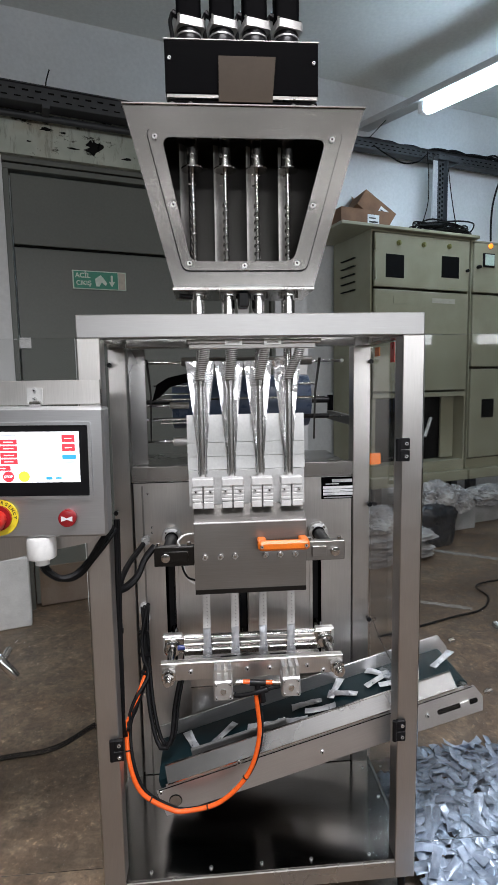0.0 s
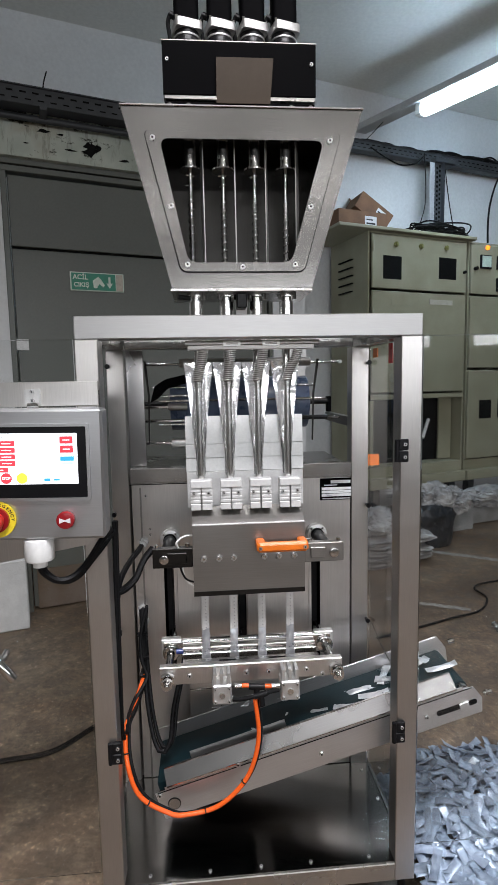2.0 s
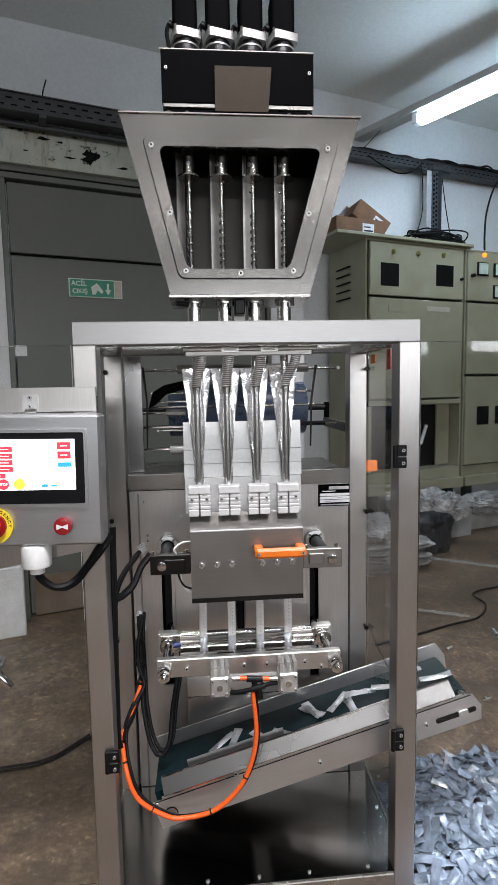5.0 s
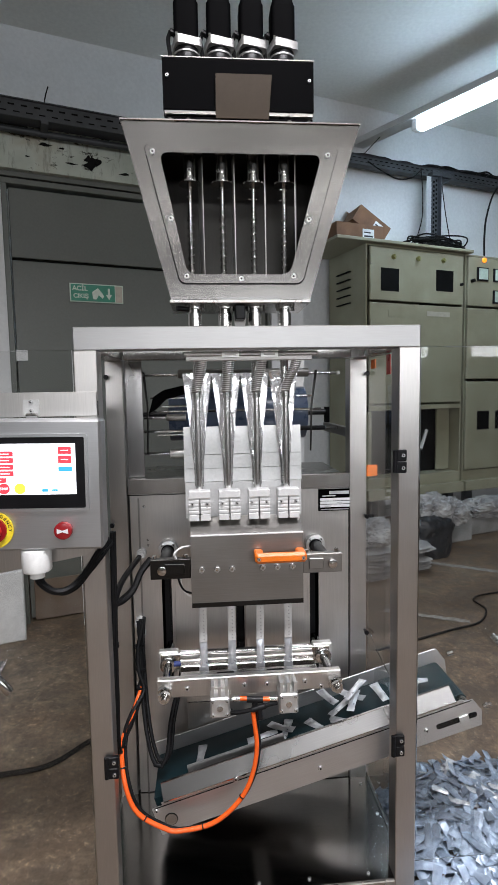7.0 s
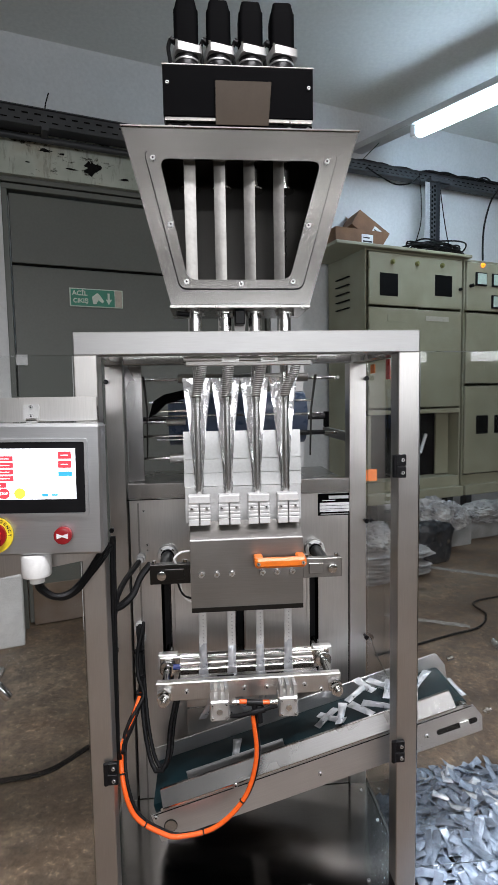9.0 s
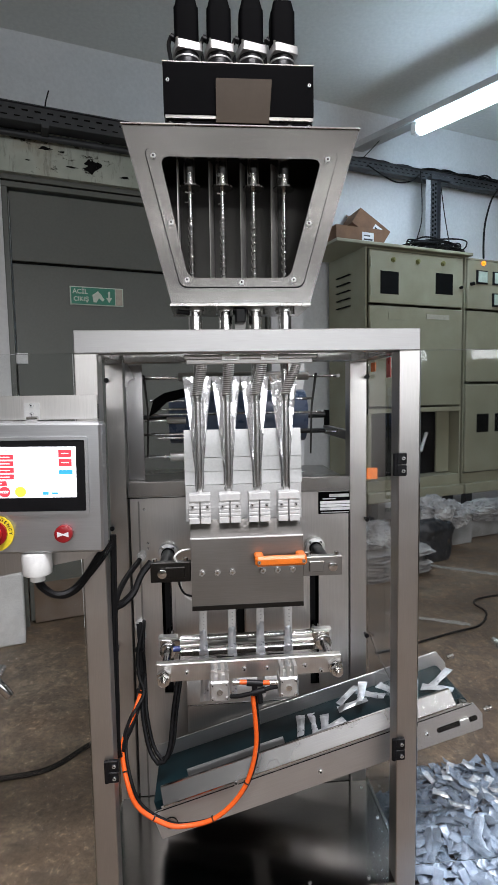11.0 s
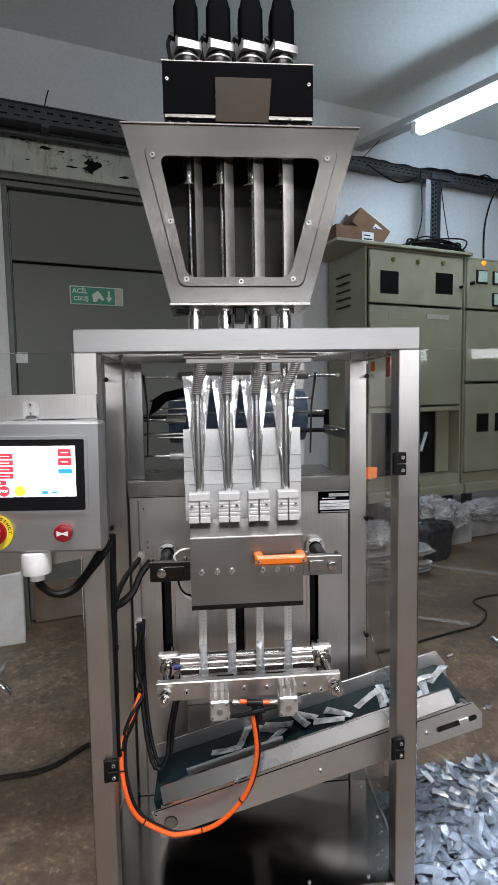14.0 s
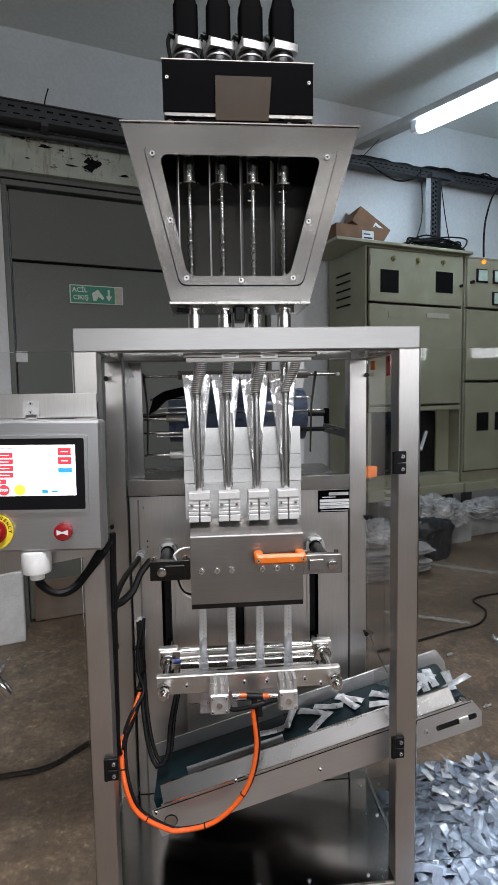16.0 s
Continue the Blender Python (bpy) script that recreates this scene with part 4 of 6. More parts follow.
for i, x in enumerate(LX):
    part("outlet_tube", rod(rod(rod(B(), (x, LY, 1.2345), (x, LY, 1.270), 0.0140, 24), (x, LY, 1.270), (x, LY, 1.2835), 0.0105, 20), (x, LY, 1.2785), (x, LY, 1.2835), 0.019, 20), STEEL_TUBE, hop)
    for s in (-0.015, 0.015):
        part("outlet_nut", rod(B(), (x + s, LY - 0.012, 1.272), (x + s, LY - 0.012, 1.2835), 0.004, 6), CHROME, hop)
part("proximity_sensor", rod(B(), (-0.135, 0.12, 1.277), (-0.112, 0.13, 1.276), 0.005, 12), BLACK_PLASTIC, hop, "black sensor under the hopper")
part("sensor_bracket", box(B(), -0.020, 0.000, 0.118, 0.150, 1.255, 1.283, 0.002), BLACK_PLASTIC, hop)
part("white_chute", prism(B(), ((-0.024, 1.283), (0.006, 1.283), (0.000, 1.235), (-0.018, 1.235)), "y", 0.15, 0.152), PAPER, hop)

mots = thing("drive_box", HC, 0.2, 1.6185, "black drive housing on top of the hopper", "drive housing")
part("housing", box(B(), -0.150, 0.142, 0.130, 0.235, 1.6525, 1.7465, 0.0012), BLACK, mots)
part("base_strip", box(box(B(), -0.148, 0.141, 0.131, 0.234, 1.6455, 1.652, 0.001), -0.146, 0.139, 0.140, 0.230, 1.6185, 1.6425), [STEEL_X], mots)
part("dark_gap", box(B(), -0.147, 0.140, 0.134, 0.1395, 1.6195, 1.6415), BLACK, mots)
for x, z in ((-0.141, 1.7135), (0.133, 1.7105)):
    piece("bolt", BOLT_S, mots, pose(x, 0.130, z))
for x in (-0.138, -0.103, 0.093, 0.131):
    part("stud", rod(rod(B(), (x, 0.128, 1.619), (x, 0.128, 1.6355), 0.003, 8), (x, 0.128, 1.6265), (x, 0.128, 1.6335), 0.0055, 6), CHROME, mots)
for x in (-0.142, 0.131, -0.012):
    piece("bolt", BOLT_S, mots, pose(x, 0.14, 1.7465, -90, 0, 0))
part("lid_rim", box(B(), -0.151, 0.143, 0.129, 0.236, 1.7467, 1.7483), STEEL_DARK, mots)
prism_ = prism(B(), ((-0.049, 1.7155), (0.059, 1.7155), (0.052, 1.6345), (-0.050, 1.6345)), "y", 0.1215, 0.1235)
solid("bronze_plate", prism_, BROWN, "plain brownish protective plate leaning on the housing", "plate")
for i, x in enumerate((-0.1035, -0.0395, 0.0245, 0.0875)):
    y = 0.180
    mo = thing("motor", x, y, 1.7485, "black upright servo motor with a silver flange", "motor", group="auger motors")
    part("gearbox", rod(B(), (x, y, 1.7487), (x, y, 1.775), 0.0255, 28, bevel=0.002), BLACK_PLASTIC, mo)
    part("gear_ring", rod(B(), (x, y, 1.775), (x, y, 1.778), 0.026, 28), ALU, mo, "silver ring")
    fl = part("flange", prism(B(), rounded([(x + 0.0255 * a - 0.0255 * b * 0.28, y + 0.0255 * b + 0.0255 * a * 0.28) for a, b in ((-1, -1), (1, -1), (1, 1), (-1, 1))], 0.008, 3), "z", 1.787, 1.802), ALU, mo, "cast silver flange")
    for a, b in ((-0.018, -0.029), (0.027, -0.017)):
        part("flange_bolt", rod(B(), (x + a, y + b + 0.006, 1.802), (x + a, y + b + 0.006, 1.808), 0.0032, 8), CHROME, mo)
    part("neck", rod(B(), (x, y, 1.778), (x, y, 1.787), 0.024, 24), BLACK_PLASTIC, mo)
    part("body", prism(B(), rounded([(x + a, y + b) for a, b in ((-0.024, -0.024), (0.024, -0.024), (0.024, 0.024), (-0.024, 0.024))], 0.009, 4), "z", 1.802, 1.867), BLACK, mo)
    top_ = B()
    prism(top_, rounded([(x + a, y + b) for a, b in ((-0.023, -0.023), (0.023, -0.023), (0.023, 0.023), (-0.023, 0.023))], 0.009, 4), "z", 1.867, 1.888)
    for v in top_.verts:
        if v.co.z > 1.879:
            v.co.x, v.co.y = x + (v.co.x - x) * 0.8, y + (v.co.y - y) * 0.8
    part("end_cap", top_, BLACK, mo)
    part("cable_gland", rod(B(), (x - 0.0225, y, 1.819), (x - 0.032, y, 1.824), 0.006, 10), BLACK_PLASTIC, mo)
    part("lead", sweep(B(), ((x - 0.031, y, 1.824), (x - 0.036, y + 0.002, 1.809), (x - 0.033, y + 0.004, 1.784), (x - 0.030, y + 0.004, 1.749)), 0.004, 8), RUBBER, mo)

AUGERS, AGITATORS = [], []
BLADE = surface("dull_steel_blade", (0.46, 0.45, 0.43), (0.38, 0.37, 0.35), rough=0.42, metal=0.85, scale=30, bump=0.1)
AX = (-0.104, -0.0405, 0.0215, 0.083)        # the augers
for i, x in enumerate(AX):
    au = thing("auger", x, LY, 1.2835, "slim steel dosing auger hanging in the hopper", "auger", group="dosing augers")
    part("coupling", rod(rod(B(), (x, LY, 1.523), (x, LY, 1.616), 0.0122, 24), (x, LY, 1.592), (x, LY, 1.616), 0.024, 28, bevel=0.002), STEEL_TUBE, au)
    a = (0.0, -0.62, -0.58, -0.7)[i]
    piece("set_screw", BOLT_S, au, Matrix.Translation((x, LY, 1.543)) @ Matrix.Rotation(a, 4, "Z") @ Matrix.Translation((0, -0.0115, 0)))
    sh = part("shaft", rod(B(), (x, LY, 1.24), (x, LY, 1.522), 0.0040, 16), CHROME, au, pivot=(x, LY, 1.2835))
    for z, q in ((1.511, 0.4), (1.493, 1.1)):
        part("drive_pin", rod(B(), (x - 0.0095 * math.sin(q + i), LY - 0.0095 * math.cos(q + i), z), (x + 0.006 * math.sin(q + i), LY + 0.006 * math.cos(q + i), z), 0.0019, 10), CHROME, sh)
    fb, turns, seg = B(), 13, 16
    prev = None
    for k in range(turns * seg + 1):
        a, z = 2 * math.pi * k / seg, 1.262 + 0.0152 * k / seg
        q = [fb.verts.new((x + r * math.cos(a), LY + r * math.sin(a), z + d)) for r, d in ((0.0038, 0.0), (0.0066, 0.0014), (0.0066, 0.0044), (0.0038, 0.0060))]
        if prev:
            for j in range(4):
                fb.faces.new((prev[j], prev[(j + 1) % 4], q[(j + 1) % 4], q[j]))
        prev = q
    part("flight", fb, FLIGHT, sh, "steel screw flight")
    AUGERS.append(sh)
    ag = part("agitator_disc", rod(rod(B(), (x, LY, 1.5195), (x, LY, 1.5225), 0.0215, 32), (x, LY, 1.5226), (x, LY, 1.5275), 0.0135, 24), CHROME, au, pivot=(x, LY, 1.2835))
    bb = B()
    prof = [(LY - 0.0250, 1.318), (LY - 0.0228, 1.318), (LY - 0.0222, 1.500), (LY - 0.0217, 1.572), (LY - 0.0240, 1.572), (LY - 0.0244, 1.500)]
    prism(bb, prof, "x", x - 0.0112, x + 0.0112, 0.0006)
    part("agitator_blade", bb, BLADE, ag, "flat dull steel stirring blade")
    AGITATORS.append(ag)

# ---- film former ----
feed = thing("feed_bar", 0, 0.06, 1.17, "slotted aluminium bar under the top beam", "bar")
part("bar", box(box(B(), -0.122, 0.130, 0.052, 0.072, 1.179, 1.187, 0.001), -0.118, 0.120, 0.055, 0.070, 1.170, 1.1788, 0.001), STEEL_DARK, feed)
for x in (-0.035, 0.038):
    part("clip", ring_plate(B(), ((x - 0.016, 1.1855), (x + 0.016, 1.1855), (x + 0.016, 1.176), (x - 0.016, 1.176)), ((x - 0.011, 1.1825), (x + 0.011, 1.1825), (x + 0.011, 1.179), (x - 0.011, 1.179)), "y", 0.049, 0.0515), ALU, feed)
former = thing("forming_plate", -0.006, 0.17, 0.90, "stepped matt aluminium film forming plate", "forming plate")
for k, (z0, z1) in enumerate(((0.925, 0.9525), (0.953, 0.9815), (0.982, 1.040))):
    y0, y1 = 0.163 + (z0 - 0.925) * 0.09, 0.163 + (z1 - 0.925) * 0.09
    part("plate_step", prism(B(), ((y0 - 0.0006 * (2 - k), z0), (y0 + 0.006, z0), (y1 + 0.006, z1), (y1 - 0.0006 * (2 - k), z1)), "x", -0.131, 0.1175, 0.0003), ALU_WHITE, former)
part("lower_step", box(B(), -0.130, 0.116, 0.160, 0.178, 0.848, 0.924, 0.0008), ALU_WHITE, former)
part("support", box(box(B(), -0.10, -0.08, 0.1785, 0.272, 0.885, 0.905), 0.06, 0.08, 0.1785, 0.272, 0.885, 0.905), STEEL_DARK, former)
SPRING = ((0.012, 0.009), (0.005, 0.012), (0.011, 0.013), (0.022, 0.014))
for i, x in enumerate(LX):
    ft = thing("forming_tube", x, LY, 0.905, "slim polished steel forming tube", "tube", group="forming tubes")
    part("tube", rod(B(), (x, LY, 0.900), (x, LY, 1.118), 0.0074, 24), STEEL_TUBE, ft)
    part("upper_tube", rod(B(), (x + 0.001, LY + 0.018, 1.11), (x + 0.001, LY + 0.018, 1.234), 0.0085, 20), STEEL_TUBE, ft)
    s, top_y = SPRING[i]
    part("bellows_hose", sweep(B(), ((x - 0.001, LY, 1.112), (x + s * 0.25, LY - 0.008, 1.135), (x + s * 0.75, LY - 0.016, 1.158), (x + s, LY - 0.02, 1.180)), 0.0092, 14), surface("hose_grey", (0.20, 0.19, 0.17), rough=0.5) if i == 0 else bpy.data.materials["hose_grey"], ft)
    cb, n_t = [], 17
    base_ = smooth_path(((x - 0.001, LY, 1.112), (x + s * 0.25, LY - 0.008, 1.135), (x + s * 0.75, LY - 0.016, 1.158), (x + s, LY - 0.02, 1.180)), 60)
    for k, p in enumerate(base_):
        a = 2 * math.pi * n_t * k / (len(base_) - 1)
        cb.append(p + Vector((math.cos(a), math.sin(a), 0)) * 0.0100)
    part("spring", sweep(B(), cb, 0.0013, 6, 1), ALU, ft, "coiled wire spring")
    part("collar", rod(B(), (x, LY, 1.100), (x, LY, 1.116), 0.0095, 18), CHROME, ft)
    # the foil folded round the tube: wide at the top, a narrow tube at the bottom, serrated edges
    fo = B()
    rows, N, M = [], 44, 15
    for k in range(N + 1):
        t = k / N
        z = 1.152 - t * 0.235
        half = max(0.0092, 0.0296 - 0.0128 * min(1.0, t / 0.46) - 0.0085 * max(0.0, (t - 0.46) / 0.42)) + (0.0012 if k % 2 else 0.0) * (1 - t * 0.5)
        row = []
        for j in range(M):
            q = -1 + 2 * j / (M - 1)
            dy = -(0.0012 + 0.004 * t) * abs(q) ** 1.5
            wr = 0.0007 * (1 - t) * noise.noise(Vector((q * 2 + i * 7, z * 24, 0.3 * i)))
            if t < 0.10:
                wr += 0.005 * (1 - t * 10) * noise.noise(Vector((q * 4 + i * 5, z * 60, 4.0)))
            if i == 3 and t < 0.34:
                wr += 0.0075 * (1 - t / 0.34) * noise.noise(Vector((q * 3.2, z * 55, 9.0)))
            row.append(fo.verts.new((x + half * q, LY + 0.014 + 0.017 * (1 - t) + dy + wr, z)))
        rows.append(row)
    for a, b in zip(rows, rows[1:]):
        for j in range(M - 1):
            fo.faces.new((a[j], a[j + 1], b[j + 1], b[j]))
    ret = bmesh.ops.extrude_face_region(fo, geom=fo.faces[:])
    bmesh.ops.translate(fo, vec=(0, 0.0006, 0), verts=[w for w in ret["geom"] if isinstance(w, bmesh.types.BMVert)])
    solid("film_web", fo, FOIL, "silver foil web folding round the forming tube", "film", group="foil webs")
    cl = thing("film_clamp", x, 0.12, 0.853, "ribbed aluminium guide block with two screws", "guide block", group="guide blocks")
    part("cap", box(B(), x - 0.0218, x + 0.0218, 0.112, 0.140, 0.8985, 0.9135, 0.0012), ALU_WHITE, cl)
    for sx in (-1, 1):
        a, b = sorted((x + sx * 0.0218, x + sx * 0.0014))
        body = box(box(B(), a, b, 0.116, 0.140, 0.866, 0.898, 0.0008), a, b, 0.113, 0.140, 0.853, 0.8655, 0.0008)
        for k in range(4):
            box(body, a, b, 0.1145, 0.117, 0.868 + k * 0.0075, 0.8725 + k * 0.0075, 0.0004)
        part("cheek", body, ALU_WHITE, cl)
        piece("bolt", BOLT_S, cl, pose(x + sx * 0.0150, 0.1145, 0.887))

# film reel stand behind the machine
reel = thing("reel_stand", 0, 0.45, 0.9, "film reel stand with thin steel rods", "reel stand")
for z, x0, x1, r, y in ((1.160, -0.246, 0.273, 0.0035, 0.45), (1.101, -0.227, -0.14, 0.0032, 0.47), (1.101, 0.16, 0.205, 0.0032, 0.47), (1.078, -0.225, -0.13, 0.003, 0.49), (1.064, -0.225, 0.235, 0.003, 0.50), (1.050, -0.252, -0.14, 0.0035, 0.45), (1.014, -0.292, 0.300, 0.0038, 0.45), (1.004, -0.21, -0.13, 0.003, 0.46), (0.956, -0.294, -0.165, 0.0036, 0.45)):
    part("rod", rod(B(), (x0, y, z), (x1, y, z), r, 12), STEEL_ROD, reel)
for x0, x1, z, r, mat in ((-0.152, 0.190, 1.162, 0.0115, STEEL_DARK), (-0.185, -0.135, 1.050, 0.009, STEEL_DARK), (0.105, 0.235, 1.015, 0.0062, BLACK_PLASTIC), (-0.178, -0.132, 0.955, 0.0125, ALU)):
    part("roller", rod(B(), (x0, 0.449, z), (x1, 0.449, z), r, 18, bevel=0.002), mat, reel)
for x, d in ((-0.243, 0.008), (0.205, -0.012)):
    lever = [(x, 1.168), (x + 0.007, 1.168), (x + d + 0.006, 1.08), (x + d + 0.002, 0.955), (x + d - 0.002, 0.955), (x + d + 0.001, 1.08)]
    part("side_arm", prism(B(), lever, "y", 0.438, 0.442, 0.0004), STEEL_NEAR_BLACK, reel, "dark steel lever")
for x in (-0.243, 0.268):
    part("lever_knob", rod(B(), (x, 0.438, 1.160), (x, 0.454, 1.160), 0.0048, 12), STEEL_DARK, reel)
for x in (-0.285, 0.274):
    part("stand_arm", box(B(), x - 0.006, x + 0.006, 0.3022, 0.62, 0.995, 1.020, 0.001), STEEL_DARK, reel)
part("rear_shelf", box(B(), -0.262, 0.252, 0.3252, 0.56, 0.900, 0.908, 0.001), STEEL_X, reel)
part("black_guide", prism(B(), ((-0.232, 1.060), (-0.218, 1.105), (-0.190, 1.122), (-0.130, 1.135), (-0.130, 1.112), (-0.185, 1.098), (-0.210, 1.072)), "y", 0.46, 0.478, 0.001), BLACK, reel, "black film guide strip")
roll = thing("film_roll", -0.01, 0.62, 0.9, "slate-blue roll of packing film on the reel stand", "film roll")
part("roll", rod(B(), (-0.185, 0.60, 1.052), (0.205, 0.60, 1.052), 0.075, 44, bevel=0.003), BLUE_FILM, roll)
part("core", rod(B(), (-0.285, 0.60, 1.052), (0.274, 0.60, 1.052), 0.009, 16), BLACK_PLASTIC, roll)
for x in (-0.285, 0.274):
    part("roll_bracket", box(B(), x - 0.005, x + 0.005, 0.585, 0.615, 1.021, 1.066), BLACK, roll)
sb = B()
rw = []
for k in range(17):
    t = k / 16
    rw.append([sb.verts.new((0.195 + 0.045 * q + 0.008 * math.sin(t * 4), 0.74 + 0.03 * math.sin(t * 3.0) * q, 1.24 - 0.165 * t + 0.012 * q * t)) for q in (-1, -0.4, 0.2, 0.8)])
for a, b in zip(rw, rw[1:]):
    for j in range(3):
        sb.faces.new((a[j], a[j + 1], b[j + 1], b[j]))
r_ = bmesh.ops.extrude_face_region(sb, geom=sb.faces[:])
bmesh.ops.translate(sb, vec=(0, 0.001, 0), verts=[w for w in r_["geom"] if isinstance(w, bmesh.types.BMVert)])
part("loose_web", sb, PAPER, roll, "white loose end of film hanging down")

# ---- sealing block ----
blk = thing("sealing_block", -0.006, 0.13, 0.68, "dark steel cover of the upright sealing block", "sealing block")
cover = prism(B(), ((0.098, 0.688), (0.098, 0.8255), (0.146, 0.8535), (0.146, 0.8505), (0.1015, 0.8235), (0.1015, 0.690), (0.118, 0.679), (0.118, 0.676)), "x", -0.1205, 0.1075)
part("cover", cover, STEEL_DARK, blk)
# pale strip that draws the highlight along the cover's upper fold
part("edge_glint", box(B(), -0.1205, 0.1075, 0.0972, 0.1000, 0.8245, 0.8275, 0.0006), ALU_WHITE, blk, "bright strip for the highlight on a folded edge")
part("lower_lip", box(B(), -0.1203, 0.1073, 0.0968, 0.0979, 0.6785, 0.6880), STEEL_NEAR_BLACK, blk, "dark folded lower lip")
part("end_plate", prism(prism(B(), ((0.1020, 0.690), (0.1020, 0.8225), (0.146, 0.848), (0.175, 0.848), (0.175, 0.69)), "x", -0.1205, -0.1175), ((0.1020, 0.690), (0.1020, 0.8225), (0.146, 0.848), (0.175, 0.848), (0.175, 0.69)), "x", 0.1045, 0.1075), STEEL_DARK, blk)
part("rear_plate", box(B(), -0.117, 0.104, 0.172, 0.178, 0.69, 0.847), STEEL_DARK, blk)
for x in (-0.099, -0.068, -0.038, 0.024, 0.054, 0.085):
    piece("bolt", BOLT_L, blk, pose(x, 0.098, 0.7565))
    part("spring_stud", rod(B(), (x, 0.092, 0.7565), (x, 0.0975, 0.7565), 0.0035, 10), CHROME, blk)
hb = box(box(box(B(), 0.006, 0.1085, 0.058, 0.073, 0.7755, 0.7955, 0.005, 3), 0.006, 0.024, 0.066, 0.0975, 0.7785, 0.7955, 0.003, 2), 0.0905, 0.1085, 0.066, 0.0975, 0.7785, 0.7955, 0.003, 2)
hd = part("handle", hb, ORANGE, blk, "glossy orange plastic pull handle")
for x in (0.013, 0.101):
    piece("bolt", BOLT_S, hd, pose(x, 0.058, 0.7855))
for x in LX:
    part("film_tube", prism(B(), [(x + 0.0082 * math.cos(radians(a)), 0.141 + 0.0016 * math.sin(radians(a))) for a in range(0, 360, 30)], "z", 0.586, 0.72), ALU_WHITE, blk, "narrow tube of silver foil")
DOT = finish("print_dot", box(B(), -0.0012, 0.0012, -0.0003, 0.0003, -0.0009, 0.0009), GREY_PRINT)
for x in LX:
    for k in range(11):
        piece("print_dot", DOT, blk, pose(x + 0.0015, 0.1388, 0.592 + k * 0.0078))
for x, cx in ((-0.1785, -1), (0.1690, 1)):
    part("guide_rod", rod(rod(B(), (x, 0.112, 0.7475), (x, 0.288, 0.7475), 0.0110, 20), (x, 0.150, 0.7475), (x, 0.262, 0.7475), 0.0135, 20, bevel=0.002), BLACK_PLASTIC, blk, "black sleeved guide rod")
    fl = part("flange", rod(B(), (x, 0.270, 0.7475), (x, 0.2878, 0.7475), 0.0235, 28, bevel=0.002), ALU, blk)
    for a in (45, 135, 225, 315):
        piece("bolt", BOLT_S, fl, pose(x + 0.0185 * math.cos(radians(a)), 0.270, 0.7475 + 0.0185 * math.sin(radians(a))))
    part("seal", rod(B(), (x, 0.266, 0.7475), (x, 0.2705, 0.7475), 0.0155, 24), BLACK_PLASTIC, blk)
    a, b = (-0.202, -0.1215) if cx < 0 else (0.1085, 0.190)
    br = part("bracket", box(box(B(), a, b, 0.104, 0.122, 0.738, 0.778, 0.001), a + (0.03 if cx < 0 else 0.012), b - (0.012 if cx < 0 else 0.04), 0.098, 0.1038, 0.748, 0.770, 0.001), STEEL_NEAR_BLACK if cx < 0 else STEEL_DARK, blk, "dark anodised bracket" if cx < 0 else "")
    part("clamp_screw", rod(rod(B(), (x, 0.096, 0.7575), (x, 0.104, 0.7575), 0.0095, 20, bevel=0.001), (x, 0.094, 0.7575), (x, 0.096, 0.7575), 0.003, 6), CHROME, blk)
    for q in (a + 0.008, b - 0.010):
        part("grub_screw", rod(B(), (q, 0.113, 0.778), (q, 0.113, 0.785), 0.0045, 8), CHROME, blk)
part("warning_tag", box(B(), 0.160, 0.171, 0.2835, 0.2855, 0.692, 0.722), YELLOW, blk, "small yellow tag")
part("wire", sweep(B(), ((-0.121, 0.12, 0.80), (-0.14, 0.11, 0.80), (-0.153, 0.105, 0.79), (-0.150, 0.11, 0.778)), 0.0022, 6), WHITE_PLASTIC, blk, "thin white heater wire")
part("wire", sweep(B(), ((-0.121, 0.12, 0.692), (-0.135, 0.115, 0.705), (-0.142, 0.112, 0.725), (-0.142, 0.112, 0.742)), 0.0022, 6), WHITE_PLASTIC, blk, "thin white heater wire")
part("wire", sweep(B(), ((-0.119, 0.12, 0.700), (-0.137, 0.11, 0.713), (-0.147, 0.108, 0.74), (-0.145, 0.11, 0.77)), 0.0022, 6), RUBBER, blk, "thin black heater wire")

# ---- moving cross jaw ----
jaw = thing("cross_jaw", 0, 0.15, 0.455, "moving steel cross sealing jaw with two air cylinders", "sealing jaw")
part("front_bar", box(B(), -0.196, 0.184, 0.094, 0.110, 0.497, 0.535, 0.001), STEEL_PANEL, jaw)
part("rear_bar", box(B(), -0.196, 0.184, 0.200, 0.216, 0.502, 0.536, 0.001), STEEL_X, jaw)
part("front_seal_bar", box(B(), -0.150, 0.140, 0.114, 0.134, 0.510, 0.530, 0.001), STEEL_X, jaw)
part("rear_seal_bar", box(B(), -0.150, 0.140, 0.148, 0.170, 0.510, 0.534, 0.001), STEEL_X, jaw)
part("seal_rod", rod(B(), (-0.15, 0.185, 0.545), (0.14, 0.185, 0.545), 0.007, 16), CHROME, jaw)
part("heater_bar", box(B(), -0.152, 0.142, 0.171, 0.198, 0.506, 0.536, 0.001), STEEL_PANEL, jaw)
for x in (-0.055, 0.050):
    part("slot_mark", box(B(), x - 0.018, x + 0.018, 0.1195, 0.1225, 0.5300, 0.5312), HOLE_SHADE, jaw, "narrow dark slot")
